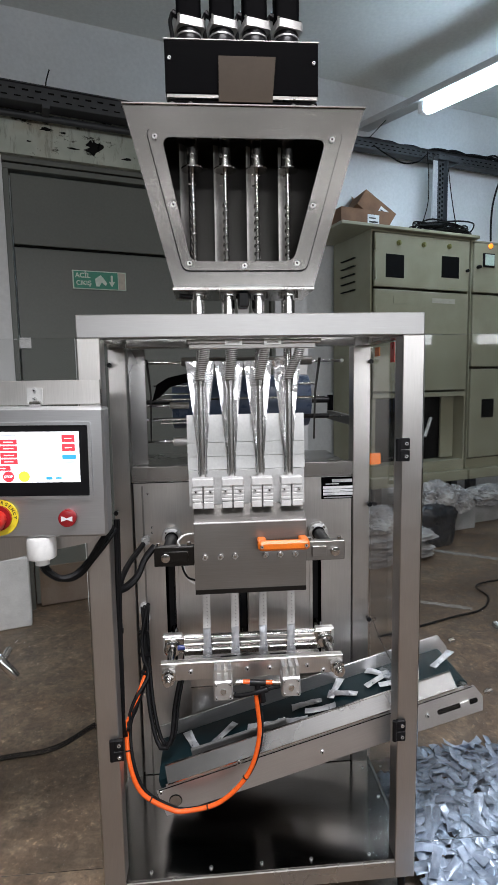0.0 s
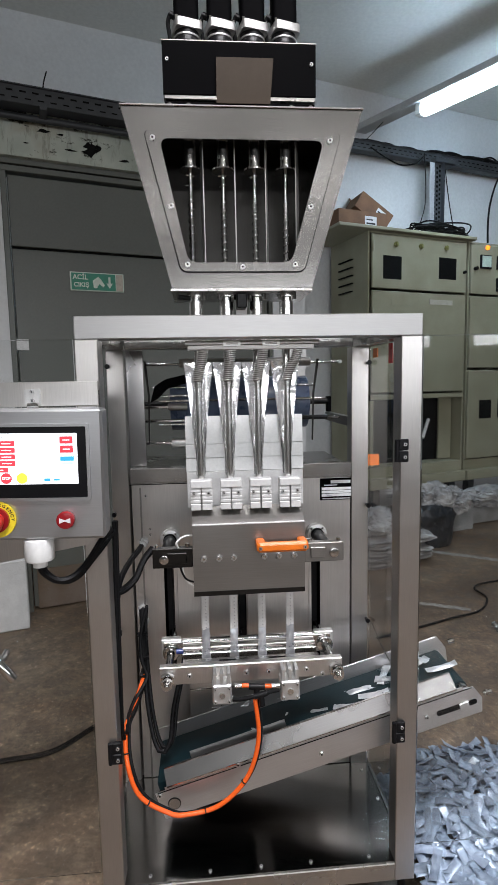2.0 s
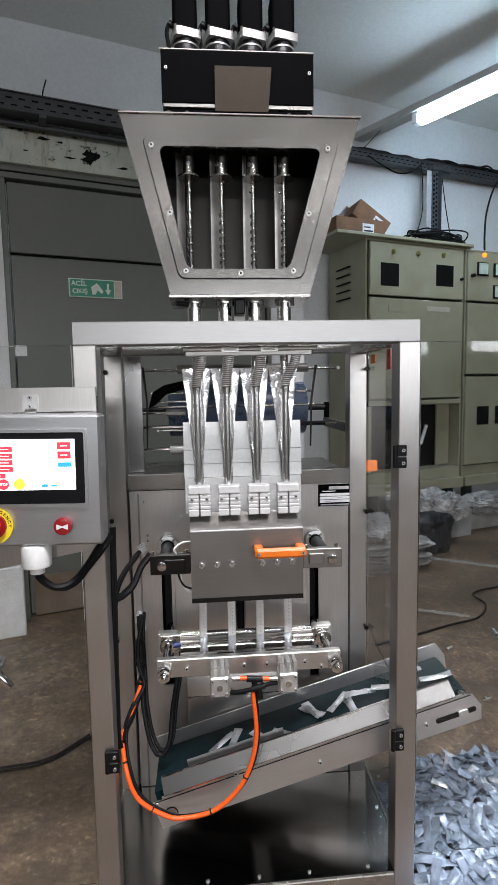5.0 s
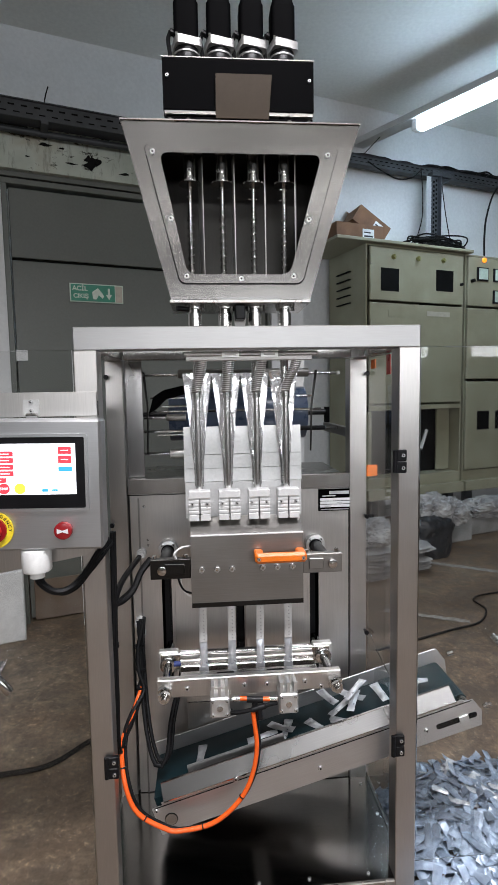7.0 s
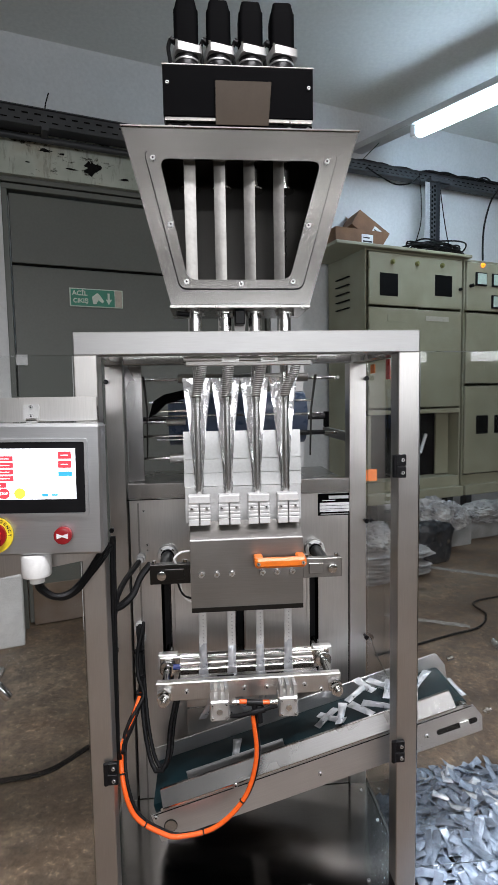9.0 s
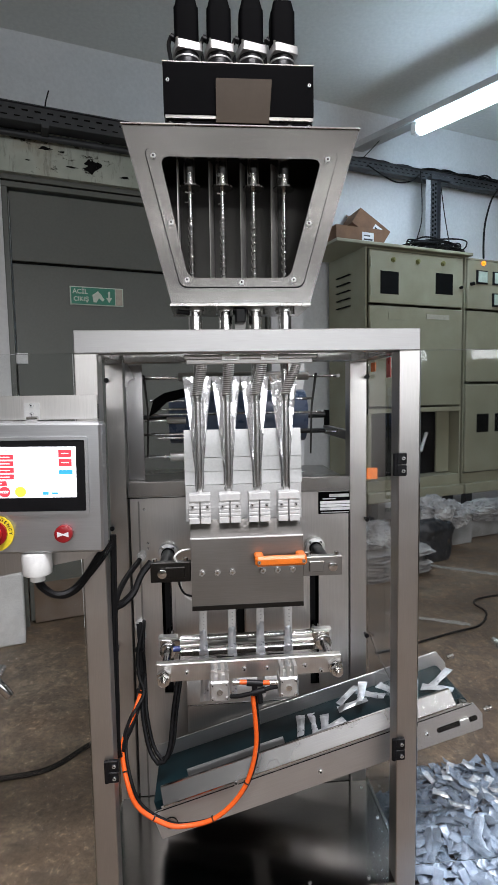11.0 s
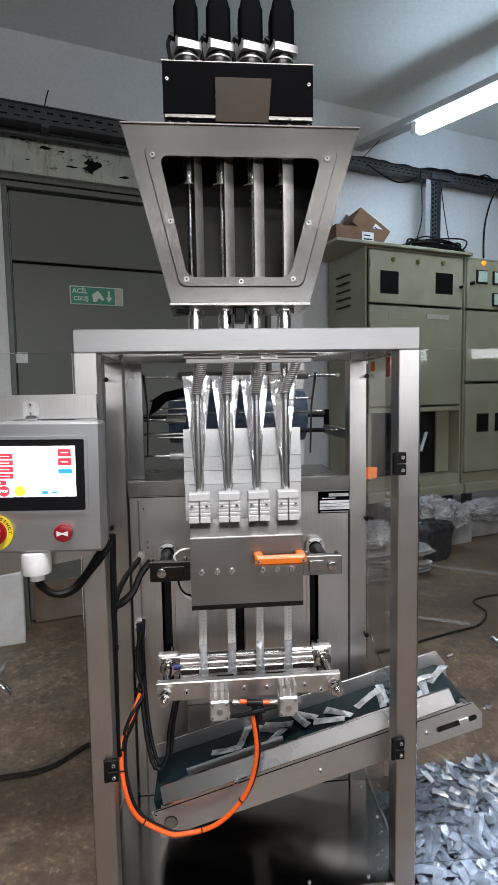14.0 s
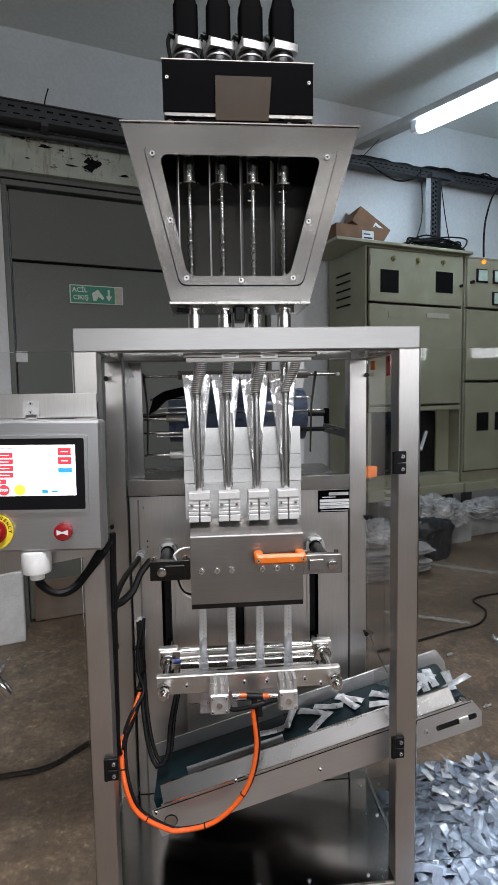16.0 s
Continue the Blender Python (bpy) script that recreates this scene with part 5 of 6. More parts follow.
for x in (-0.1795, 0.170):
    part("guide_rod", rod(B(), (x, 0.078, 0.513), (x, 0.300, 0.513), 0.0092, 20), STEEL_ROD, jaw)
    part("bearing", rod(B(), (x, 0.192, 0.513), (x, 0.226, 0.513), 0.0185, 28, bevel=0.002), CHROME, jaw)
    part("bearing_block", box(B(), x - 0.022, x + 0.022, 0.205, 0.224, 0.492, 0.540, 0.002), ALU, jaw)
    part("nut", rod(B(), (x, 0.080, 0.513), (x, 0.0938, 0.513), 0.0155, 6, bevel=0.001), CHROME, jaw)
    part("thread", rod(rod(rod(B(), (x, 0.060, 0.513), (x, 0.0795, 0.513), 0.0085, 16), (x, 0.066, 0.513), (x, 0.074, 0.513), 0.0125, 6), (x, 0.054, 0.513), (x, 0.060, 0.513), 0.0055, 12), CHROME, jaw)
for x in (-0.135, -0.018, 0.029, 0.108, 0.142):
    piece("bolt", BOLT, jaw, pose(x, 0.094, 0.515 if x != 0.142 else 0.503))
for x in (-0.0695, 0.0685):
    cy = part("air_cylinder", box(B(), x - 0.0195, x + 0.0195, 0.056, 0.0935, 0.470, 0.512, 0.003, 2), ALU, jaw, "square aluminium air cylinder")
    part("cylinder_boss", rod(B(), (x, 0.0535, 0.491), (x, 0.056, 0.491), 0.006, 16), CHROME, cy)
    for a in (-0.014, 0.014):
        for b in (0.477, 0.505):
            piece("bolt", BOLT_S, cy, pose(x + a, 0.056, b))
    part("cylinder_rail", box(box(box(B(), x - 0.017, x - 0.011, 0.060, 0.0935, 0.5125, 0.534), x - 0.003, x + 0.003, 0.060, 0.0935, 0.5125, 0.534), x + 0.011, x + 0.017, 0.060, 0.0935, 0.5125, 0.534), ALU, jaw)
part("air_fitting", rod(B(), (-0.044, 0.060, 0.507), (-0.030, 0.060, 0.507), 0.0055, 12), CHROME, jaw)
part("air_fitting", rod(B(), (0.030, 0.060, 0.502), (0.046, 0.060, 0.502), 0.0055, 12), CHROME, jaw)
part("hose_stub", rod(B(), (-0.030, 0.060, 0.507), (-0.014, 0.060, 0.506), 0.0045, 12), ORANGE_HOSE, jaw, "short orange air hose")
part("hose_stub", rod(B(), (0.014, 0.060, 0.503), (0.032, 0.060, 0.502), 0.0045, 12), ORANGE_HOSE, jaw, "short orange air hose")
part("tee_fitting", rod(rod(B(), (-0.016, 0.058, 0.506), (0.016, 0.058, 0.503), 0.0065, 14), (-0.001, 0.058, 0.505), (0.001, 0.056, 0.482), 0.006, 14), BLACK_PLASTIC, jaw, "black push-in tee fitting")
part("tee_fitting", rod(rod(B(), (-0.006, 0.052, 0.487), (0.020, 0.052, 0.493), 0.006, 14), (0.008, 0.052, 0.49), (0.010, 0.050, 0.468), 0.006, 14), BLACK_PLASTIC, jaw, "black push-in tee fitting")
part("black_stub", sweep(B(), ((-0.048, 0.058, 0.480), (-0.035, 0.055, 0.481), (-0.020, 0.053, 0.484), (-0.006, 0.052, 0.487)), 0.0042, 10), RUBBER, jaw)
part("black_stub", sweep(B(), ((0.020, 0.052, 0.493), (0.030, 0.055, 0.494), (0.045, 0.060, 0.493)), 0.0042, 10), RUBBER, jaw)
part("knurled_knob", rod(B(), (-0.056, 0.066, 0.478), (-0.046, 0.062, 0.480), 0.0055, 10), CHROME, jaw)
part("indicator", rod(B(), (-0.166, 0.175, 0.527), (-0.150, 0.175, 0.527), 0.006, 12), surface("blue_connector", (0.03, 0.05, 0.20), rough=0.3), jaw, "dark blue connector")

# ---- discharge conveyor ----
CA = 15.8
CM = Matrix.Translation((0, 0.16, 0.351)) @ Matrix.Rotation(radians(-CA), 4, "Y")
conv = thing("belt_conveyor", -0.05, 0, -0.09, "sloping steel belt conveyor with a green belt", "conveyor", m=CM)
part("belt", prism(B(), [(-0.222, -0.015), (-0.222, -0.034)] + [(0.455 + 0.013 * math.cos(radians(a)), -0.0275 + 0.0125 * math.sin(radians(a))) for a in range(-90, 91, 15)] , "y", -0.064, 0.070), BELT, conv, m=CM)
part("front_side_plate", prism(B(), ((-0.227, -0.022), (-0.224, -0.083), (0.479, -0.083), (0.487, -0.0515), (0.474, -0.022)), "y", -0.084, -0.081, 0.0004), STEEL_SATIN, conv, m=CM)
part("rail_flange", box(B(), -0.205, 0.452, -0.0838, -0.0822, -0.0215, -0.0150), STEEL_SATIN, conv, m=CM)
part("front_guide", prism(B(), ((-0.0836, -0.0146), (-0.0640, 0.0115), (-0.0590, 0.0115), (-0.0590, 0.0100), (-0.0632, 0.0100), (-0.0822, -0.0146)), "x", -0.200, 0.438), STEEL_RAIL, conv, "bright folded guide rail", m=CM)
# two thin chrome strips that draw the light-lines on the guide's edges
part("rail_glint", box(box(B(), -0.200, 0.438, -0.0850, -0.0838, -0.0165, -0.0142), -0.200, 0.438, -0.0650, -0.0632, 0.0112, 0.0122), CHROME, conv, "bright strips for the highlights on the rail's edges", m=CM)
part("inner_guide", box(B(), -0.145, 0.070, -0.040, -0.0375, -0.0148, 0.010, m=Matrix.Translation((0, -0.039, -0.0148)) @ Matrix.Rotation(radians(-14), 4, "X") @ Matrix.Translation((0, 0.039, 0.0148))), STEEL_SATIN, conv, m=CM)
part("back_side_plate", prism(B(), ((-0.227, 0.014), (-0.224, -0.083), (0.479, -0.083), (0.487, -0.020), (0.474, 0.012)), "y", 0.0745, 0.0775, 0.0004), STEEL_SATIN, conv, m=CM)
part("back_guide", box(B(), -0.222, 0.47, 0.0703, 0.0743, -0.02, 0.0165, 0.0005), STEEL_SATIN, conv, m=CM)
part("end_roller", rod(B(), CM @ Vector((0.455, -0.080, -0.0275)), CM @ Vector((0.455, 0.074, -0.0275)), 0.0105, 20), CHROME, conv)
part("tail_roller", rod(B(), CM @ Vector((-0.212, -0.060, -0.026)), CM @ Vector((-0.212, 0.074, -0.026)), 0.008, 20), CHROME, conv)
part("cross_tie", box(B(), -0.02, 0.02, -0.0808, 0.0743, -0.080, -0.056), STEEL_SATIN, conv, m=CM)
part("adjusting_slot", prism(B(), rounded(((0.383, -0.0605), (0.383, -0.0490), (0.474, -0.0490), (0.474, -0.0605)), 0.0055, 4), "y", -0.0848, -0.0838), HOLE_SHADE, conv, m=CM)
part("tension_block", box(B(), 0.434, 0.455, -0.0875, -0.0846, -0.0615, -0.048, 0.001), ALU, conv, m=CM)
part("bearing_rim", rod(B(), CM @ Vector((-0.196, -0.0840, -0.055)), CM @ Vector((-0.196, -0.0850, -0.055)), 0.0135, 28), DOOR_DARK, conv)
part("bearing_cap", rod(B(), CM @ Vector((-0.196, -0.0850, -0.055)), CM @ Vector((-0.196, -0.0862, -0.055)), 0.0122, 28), STEEL_X, conv)
part("rail_seam", box(B(), -0.222, 0.470, -0.0849, -0.0836, -0.0232, -0.0218), DOOR_DARK, conv, "dark seam under the rail", m=CM)
for u, w in ((-0.2185, -0.0275), (-0.047, -0.0178), (0.125, -0.056), (0.361, -0.054)):
    piece("bolt", BOLT, conv, CM @ pose(u, -0.084, w))
part("tension_screw", rod(rod(B(), CM @ Vector((0.496, -0.07, -0.055)), CM @ Vector((0.515, -0.07, -0.055)), 0.004, 10), CM @ Vector((0.502, -0.07, -0.055)), CM @ Vector((0.507, -0.07, -0.055)), 0.007, 6), CHROME, conv)
part("tension_screw", rod(B(), CM @ Vector((0.496, 0.076, -0.01)), CM @ Vector((0.511, 0.076, -0.01)), 0.005, 10), CHROME, conv)
# the drive box of the conveyor and its mount
mount = thing("conveyor_mount", -0.02, 0.26, 0.30, "steel angle box that carries the conveyor", "bracket")
part("angle_box", prism(B(), ((0.2385, 0.30), (0.287, 0.30), (0.287, 0.462), (0.244, 0.458), (0.2385, 0.395)), "x", -0.142, 0.100, 0.0006), STEEL, mount)
# chrome strip that draws the highlight along the box's fold
part("fold_glint", box(B(), -0.142, 0.100, 0.2372, 0.2384, 0.3935, 0.3958), CHROME, mount, "bright strip for the highlight on a folded edge")
piece("bolt", BOLT, mount, pose(0.088, 0.2385, 0.355))
piece("bolt", BOLT, mount, pose(-0.13, 0.2385, 0.318))

# ---- control box ----
arm = thing("box_bracket", -0.40, 0.0, 0.80, "brushed steel bracket plate that carries the control box", "bracket")
part("arm_plate", box(B(), -0.66, -0.270, -0.012, -0.0085, 1.074, 1.116, 0.0008), STEEL_PANEL, arm)
part("arm_plate", prism(B(), ((-0.66, 0.85), (-0.66, 0.775), (-0.46, 0.801), (-0.300, 0.829), (-0.272, 0.85)), "y", -0.012, -0.0085), STEEL_PANEL, arm)
part("rear_plate", box(B(), -0.275, -0.270, -0.0085, 0.0, 0.85, 1.1)  , STEEL_X, arm)
lt = part("latch_plate", prism(B(), rounded(((-0.392, 1.104), (-0.366, 1.104), (-0.366, 1.076), (-0.392, 1.076)), 0.004, 3), "y", -0.0155, -0.0122), ALU, arm, "small bright hinge plate")
for z in (1.099, 1.084):
    piece("bolt", BOLT_S, lt, pose(-0.379, -0.0155, z))
part("latch_knuckle", rod(B(), (-0.386, -0.020, 1.0765), (-0.368, -0.020, 1.0765), 0.0045, 12), CHROME, arm)
CB = Matrix.Translation((-0.256, -0.06, 0.96)) @ Euler((radians(1.0), radians(1.0), radians(0))).to_matrix().to_4x4() @ Matrix.Translation((0.256, 0.06, -0.96))
ctl = thing("control_box", -0.43, -0.03, 0.85, "grey control box with touch screen and buttons", "control box", m=CB)
part("enclosure", box(B(), -0.605, -0.258, -0.060, -0.014, 0.852, 1.070, 0.004, 2), PAINT_GREY, ctl, m=CB)
part("bezel", ring_plate(B(), rounded(((-0.562, 1.046), (-0.279, 1.047), (-0.279, 0.919), (-0.562, 0.920)), 0.005, 3), rounded(((-0.557, 1.041), (-0.284, 1.042), (-0.284, 0.924), (-0.557, 0.925)), 0.003, 3), "y", -0.0645, -0.0602), PAINT_GREY, ctl, "raised grey screen frame", m=CB)
part("screen_glass", box(B(), -0.5565, -0.2845, -0.0632, -0.0602, 0.9245, 1.0415), BLACK_PLASTIC, ctl, "black glossy screen border", m=CB)
scr = part("screen", box(B(), -0.550, -0.2985, -0.0640, -0.0633, 0.9475, 1.0310), SCREEN, ctl, "lit white touch screen", m=CB)


def tile(name, x0, x1, z0, z1, mat, lift=0.0):
    part(name, box(B(), x0, x1, -0.0647 - lift, -0.0641 - lift, z0, z1), mat, scr, m=CB)


for x0, x1 in ((-0.512, -0.487), (-0.482, -0.457), (-0.452, -0.427), (-0.424, -0.397)):
    for r in range(4):
        z = 1.019 - r * 0.0108
        tile("screen_button", x0, x1, z - 0.0085, z, SCREEN_RED)
        tile("button_caption", x0 + 0.006, x1 - 0.006, z - 0.0049, z - 0.0038, SCREEN, 0.0007)
tile("screen_button", -0.434, -0.409, 0.9675, 0.9755, SCREEN_RED)
tile("button_caption", -0.427, -0.417, 0.9709, 0.9720, SCREEN, 0.0007)
for k, z in enumerate((1.0145, 0.9995)):
    tile("screen_button", -0.326, -0.305, z - 0.0005, z + 0.0115, SCREEN_RED)
    tile("button_caption", -0.321, -0.310, z + 0.0048, z + 0.0060, SCREEN, 0.0007)
tile("screen_button", -0.326, -0.304, 0.9855, 0.9930, SCREEN_BLUE)
tile("screen_button", -0.325, -0.305, 0.9790, 0.9845, SCREEN_PALE)
for x in (-0.365, -0.349):
    for z in (1.017, 1.004, 0.992):
        tile("screen_field", x, x + 0.011, z, z + 0.0008, SCREEN_LINE)
        tile("screen_field", x + 0.002, x + 0.008, z - 0.0035, z - 0.0022, SCREEN_LINE)
tile("screen_title", -0.430, -0.395, 1.0245, 1.0265, SCREEN_LINE)
tile("screen_lamp", -0.353, -0.343, 0.952, 0.957, SCREEN_BLUE)
tile("screen_lamp", -0.338, -0.328, 0.953, 0.956, SCREEN_BLUE)
for x, mat, cap in ((-0.437, SCREEN_GREEN, ""), (-0.413, SCREEN_RED, "STOP"), (-0.388, SCREEN_YELLOW, "")):
    part("screen_round_button", rod(B(), (x, -0.0641, 0.9575), (x, -0.0647, 0.9575), 0.009, 24), mat, scr, m=CB)
    if cap:
        letters("lettering", cap, 0.0055, SCREEN, scr, CB @ Matrix.Translation((x, -0.0652, 0.9575)) @ FACING, 0.0001)
estop = thing("emergency_button", -0.432, -0.06, 0.86, "red emergency stop button on a yellow disc", "emergency button")
part("yellow_disc", rod(B(), (-0.432, -0.0612, 0.889), (-0.432, -0.0645, 0.889), 0.0305, 40), YELLOW, estop, m=CB)
part("red_ring", rod(B(), (-0.432, -0.0645, 0.889), (-0.432, -0.070, 0.889), 0.021, 32), DARK_RED, estop, m=CB)
part("mushroom_head", rod(rod(B(), (-0.432, -0.070, 0.889), (-0.432, -0.088, 0.889), 0.014, 28), (-0.432, -0.088, 0.889), (-0.432, -0.100, 0.889), 0.019, 32, 0.015, bevel=0.002), RED, estop, m=CB)
for k, ch in enumerate("EMERGENCY"):
    a = radians(122 - k * 15.3)
    letters("lettering", ch, 0.0072, BLACK_PRINT, estop, CB @ Matrix.Translation((-0.432 + 0.0257 * math.cos(a), -0.0648, 0.889 + 0.0257 * math.sin(a))) @ Matrix.Rotation(-(a - radians(90)), 4, "Y") @ FACING, 0.0001)
sel = thing("selector_switch", -0.3205, -0.06, 0.87, "dark red round switch with a white mark", "switch")
part("switch_body", rod(B(), (-0.3205, -0.0602, 0.8875), (-0.3205, -0.074, 0.8875), 0.0145, 32, bevel=0.002), DARK_RED, sel, m=CB)
part("switch_mark", prism(B(), ((-0.3295, 0.892), (-0.3205, 0.8885), (-0.3115, 0.892), (-0.3115, 0.883), (-0.3205, 0.8865), (-0.3295, 0.883)), "y", -0.0748, -0.0741), WHITE_PRINT, sel, m=CB)
cap = thing("cable_connector", -0.376, -0.035, 0.81, "white plastic cable connector under the control box", "connector")
part("housing", rod(B(), (-0.376, -0.038, 0.813), (-0.376, -0.038, 0.853), 0.0245, 32, bevel=0.004), WHITE_PLASTIC, cap)
part("collar", rod(B(), (-0.376, -0.038, 0.802), (-0.376, -0.038, 0.813), 0.012, 20), WHITE_PLASTIC, cap)

# ---- cables of the machine ----
cable("machine_cable", ((-0.376, -0.038, 0.806), (-0.372, -0.036, 0.790), (-0.350, -0.030, 0.772), (-0.325, -0.02, 0.775), (-0.30, -0.012, 0.80), (-0.280, -0.008, 0.830), (-0.266, 0.02, 0.848)), 0.0062, RUBBER, "black corrugated cable from the control box")
cable("machine_cable", ((-0.376, -0.034, 0.806), (-0.366, -0.032, 0.785), (-0.342, -0.026, 0.768), (-0.318, -0.016, 0.774), (-0.295, -0.010, 0.80), (-0.274, -0.004, 0.825), (-0.263, 0.03, 0.840)), 0.005, RUBBER, "black corrugated cable from the control box")
for k, (dx, r) in enumerate(((0.0, 0.0042), (0.0045, 0.0034))):
    cable("machine_cable", ((-0.264 + dx, 0.045, 0.855), (-0.266 + dx, 0.05, 0.80), (-0.268 + dx, 0.05, 0.70), (-0.270 + dx, 0.05, 0.60), (-0.272 + dx, 0.055, 0.50), (-0.274 + dx, 0.06, 0.43), (-0.272 + dx, 0.07, 0.40)), r, RUBBER, "black cable tied along the frame post")
cable("machine_cable", ((-0.240, 0.285, 0.742), (-0.246, 0.24, 0.738), (-0.258, 0.15, 0.735), (-0.264, 0.08, 0.725), (-0.266, 0.05, 0.70)), 0.0062, RUBBER, "black cable from the panel gland")
for dy in (0.0, 0.012):
    cable("machine_cable", ((-0.205, 0.13 + dy, 0.770), (-0.222, 0.11 + dy, 0.752), (-0.235, 0.09 + dy, 0.725), (-0.252, 0.07 + dy, 0.712), (-0.265, 0.05, 0.712)), 0.0065, RUBBER, "black cable from the sealing block")
BUNDLE = ((-0.246, 0.262, 0.587), (-0.247, 0.238, 0.537), (-0.242, 0.216, 0.495), (-0.24, 0.2, 0.461))
for dx, dy, r in ((-0.005, 0.0, 0.0048), (0.004, 0.006, 0.0044), (0.006, -0.013, 0.0042)):
    cable("machine_cable", [(x + dx * math.cos(6 * k / 3), y + dy, z) for k, (x, y, z) in enumerate(BUNDLE + ((-0.251, 0.17, 0.437), (-0.26, 0.13, 0.421), (-0.268, 0.085, 0.41)))], r, RUBBER, "black cable from the panel gland")
for k, (x, y, z) in enumerate(BUNDLE[1:]):
    solid("cable_tie", rod(B(), (x - 0.001, y, z - 0.0018), (x - 0.001, y, z + 0.0018), 0.0115, 14), BLACK_PLASTIC, "black cable tie round the cable bundle", "cable tie", "cable ties")
for x, z, rr in ((-0.240, 0.742, 0.011), (-0.249, 0.577, 0.012), (-0.246, 0.548, 0.010), (-0.250, 0.468, 0.011)):
    gl = thing("cable_gland", x, 0.28, z - rr, "grey plastic cable gland in the panel", "cable gland", group="cable glands")
    part("gland_nut", rod(B(), (x, 0.270, z), (x, 0.288, z), rr, 10), surface("gland_grey", (0.45, 0.45, 0.44), rough=0.5) if "gland_grey" not in bpy.data.materials else bpy.data.materials["gland_grey"], gl)
    part("gland_cap", rod(B(), (x, 0.258, z), (x, 0.270, z), rr * 0.7, 14), bpy.data.materials["gland_grey"], gl)
cable("tie_wire", ((0.2975, 0.258, 0.53), (0.305, 0.20, 0.50), (0.315, 0.16, 0.475), (0.325, 0.14, 0.462)), 0.0014, CHROME, "thin steel wire from a bolt to the conveyor")


# ---- sachets, hoses and what moves ----
PERIOD = 2.355
WAVE = (0.00199, 0.02394, -0.0434, -0.00105, 0.00213, 0.00004, -0.00018)
TOP, RELEASE, BOTTOM = 1.02, 1.87, 2.15      # moments of one cycle
LEN, SHORT, WID = 0.0985, 0.070, 0.0205


def wave(t):
    a = 2 * math.pi * t / PERIOD
    return WAVE[0] + sum(WAVE[2 * k - 1] * math.sin(k * a) + WAVE[2 * k] * math.cos(k * a) for k in (1, 2, 3))


def lift(t):
    """How far the jaw stands above its place at the start."""
    return wave(t) - wave(0)


def sachet_bm(bend, twist, seed, thick=0.0075, length=SHORT, width=WID, pinch=0.2, shut=False):
    bm, nx, nz = B(), 6, 12
    sheets = []
    for s in (1, -1):
        rows = []
        for k in range(nz + 1):
            t = k / nz
            body = max(0.0, min(1.0, (t - 0.07) / 0.16)) * max(0.0, min(1.0, (0.93 - t) / 0.16))
            row = []
            for j in range(nx + 1):
                q = -1 + 2 * j / nx
                w = width * (1 - pinch * max(0.0, min(1.0, (t - 0.05) / 0.42)) * (max(0.0, min(1.0, (1.0 - t) / 0.09)) if shut else 1.0))
                d = s * (0.0003 + 0.5 * thick * body * (1 - q * q) * (1 + 0.5 * noise.noise(Vector((q * 2 + seed, t * 5, s)))))
                off = bend * (t - 0.5) ** 2 * 4 + 0.0012 * noise.noise(Vector((q * 1.5, t * 7, seed)))
                a = twist * (t - 0.5)
                row.append(bm.verts.new((q * w / 2 * math.cos(a), d + off + q * w / 2 * math.sin(a), t * length - LEN / 2)))
            rows.append(row)
        sheets.append(rows)
        for a, b in zip(rows, rows[1:]):
            for j in range(nx):
                bm.faces.new((a[j], a[j + 1], b[j + 1], b[j]))
    f, g = sheets
    rim = lambda r: [q[0] for q in r] + r[-1][1:] + [q[-1] for q in r[-2::-1]] + r[0][-2:0:-1]
    o, p = rim(f), rim(g)
    for k in range(len(o)):
        bm.faces.new((o[k], o[(k + 1) % len(o)], p[(k + 1) % len(p)], p[k]))
    return bm


STRAIGHT = finish("sachet", sachet_bm(0.0, 0.0, 2.0), SACHET)
BENT = [finish("sachet", sachet_bm(b, w, 5.0 + b * 300), SACHET) for b, w in ((0.0015, 0.1), (-0.0015, -0.15), (0.003, 0.2))]


def heap(x, y):
    d = math.hypot((x - 0.64) / 0.40, (y - 0.13) / 0.34)
    return 0.095 * max(0.0, 1 - d * d) ** 1.1


SACHETS, rng = [], random.Random(8)
START = {-1: ((-0.136, 0.165, 20), (-0.078, 0.160, -50), (0.030, 0.150, 75), (0.095, 0.130, 70)),
         -2: ((0.135, 0.175, 85), (0.160, 0.140, 80), (0.185, 0.185, -35), (0.215, 0.165, 60)),
         -3: ((0.275, 0.175, -70), (0.305, 0.190, 40), (0.330, 0.150, 85), (0.425, 0.170, -60))}
for k in range(-3, 10):
    for i, x in enumerate(LX):
        ob = new("sachet", STRAIGHT if (i + k) % 3 == 0 else BENT[(i + k) % 3])
        tagged(ob, "small silver foil stick sachet, filled and sealed", "sachet", "sachets of this run")
        land = START[k][i] if k < 0 else (x + rng.uniform(-0.035, 0.045), LY + rng.uniform(-0.022, 0.045), rng.uniform(-95, 95))
        SACHETS.append((ob, k, i, x, land, (rng.uniform(0.50, 0.66), rng.uniform(0.22, 0.42), rng.uniform(0, 360))))

# the heap on the floor
pile = thing("sachet_pile", 0.64, 0.16, 0.0, "heap of discarded silver foil sachets on the floor, bluish shade painted in", "sachet pile")
SHAPES = [finish("sachet", sachet_bm(b, w, s, 0.004, pinch=0.08, shut=True), PILE) for b, w, s in ((0.004, 0.3, 1.0), (-0.006, -0.2, 2.0), (0.009, 0.5, 3.0), (0.0, -0.4, 4.0), (-0.010, 0.2, 5.0), (0.006, -0.7, 6.0))]
prng = random.Random(77)


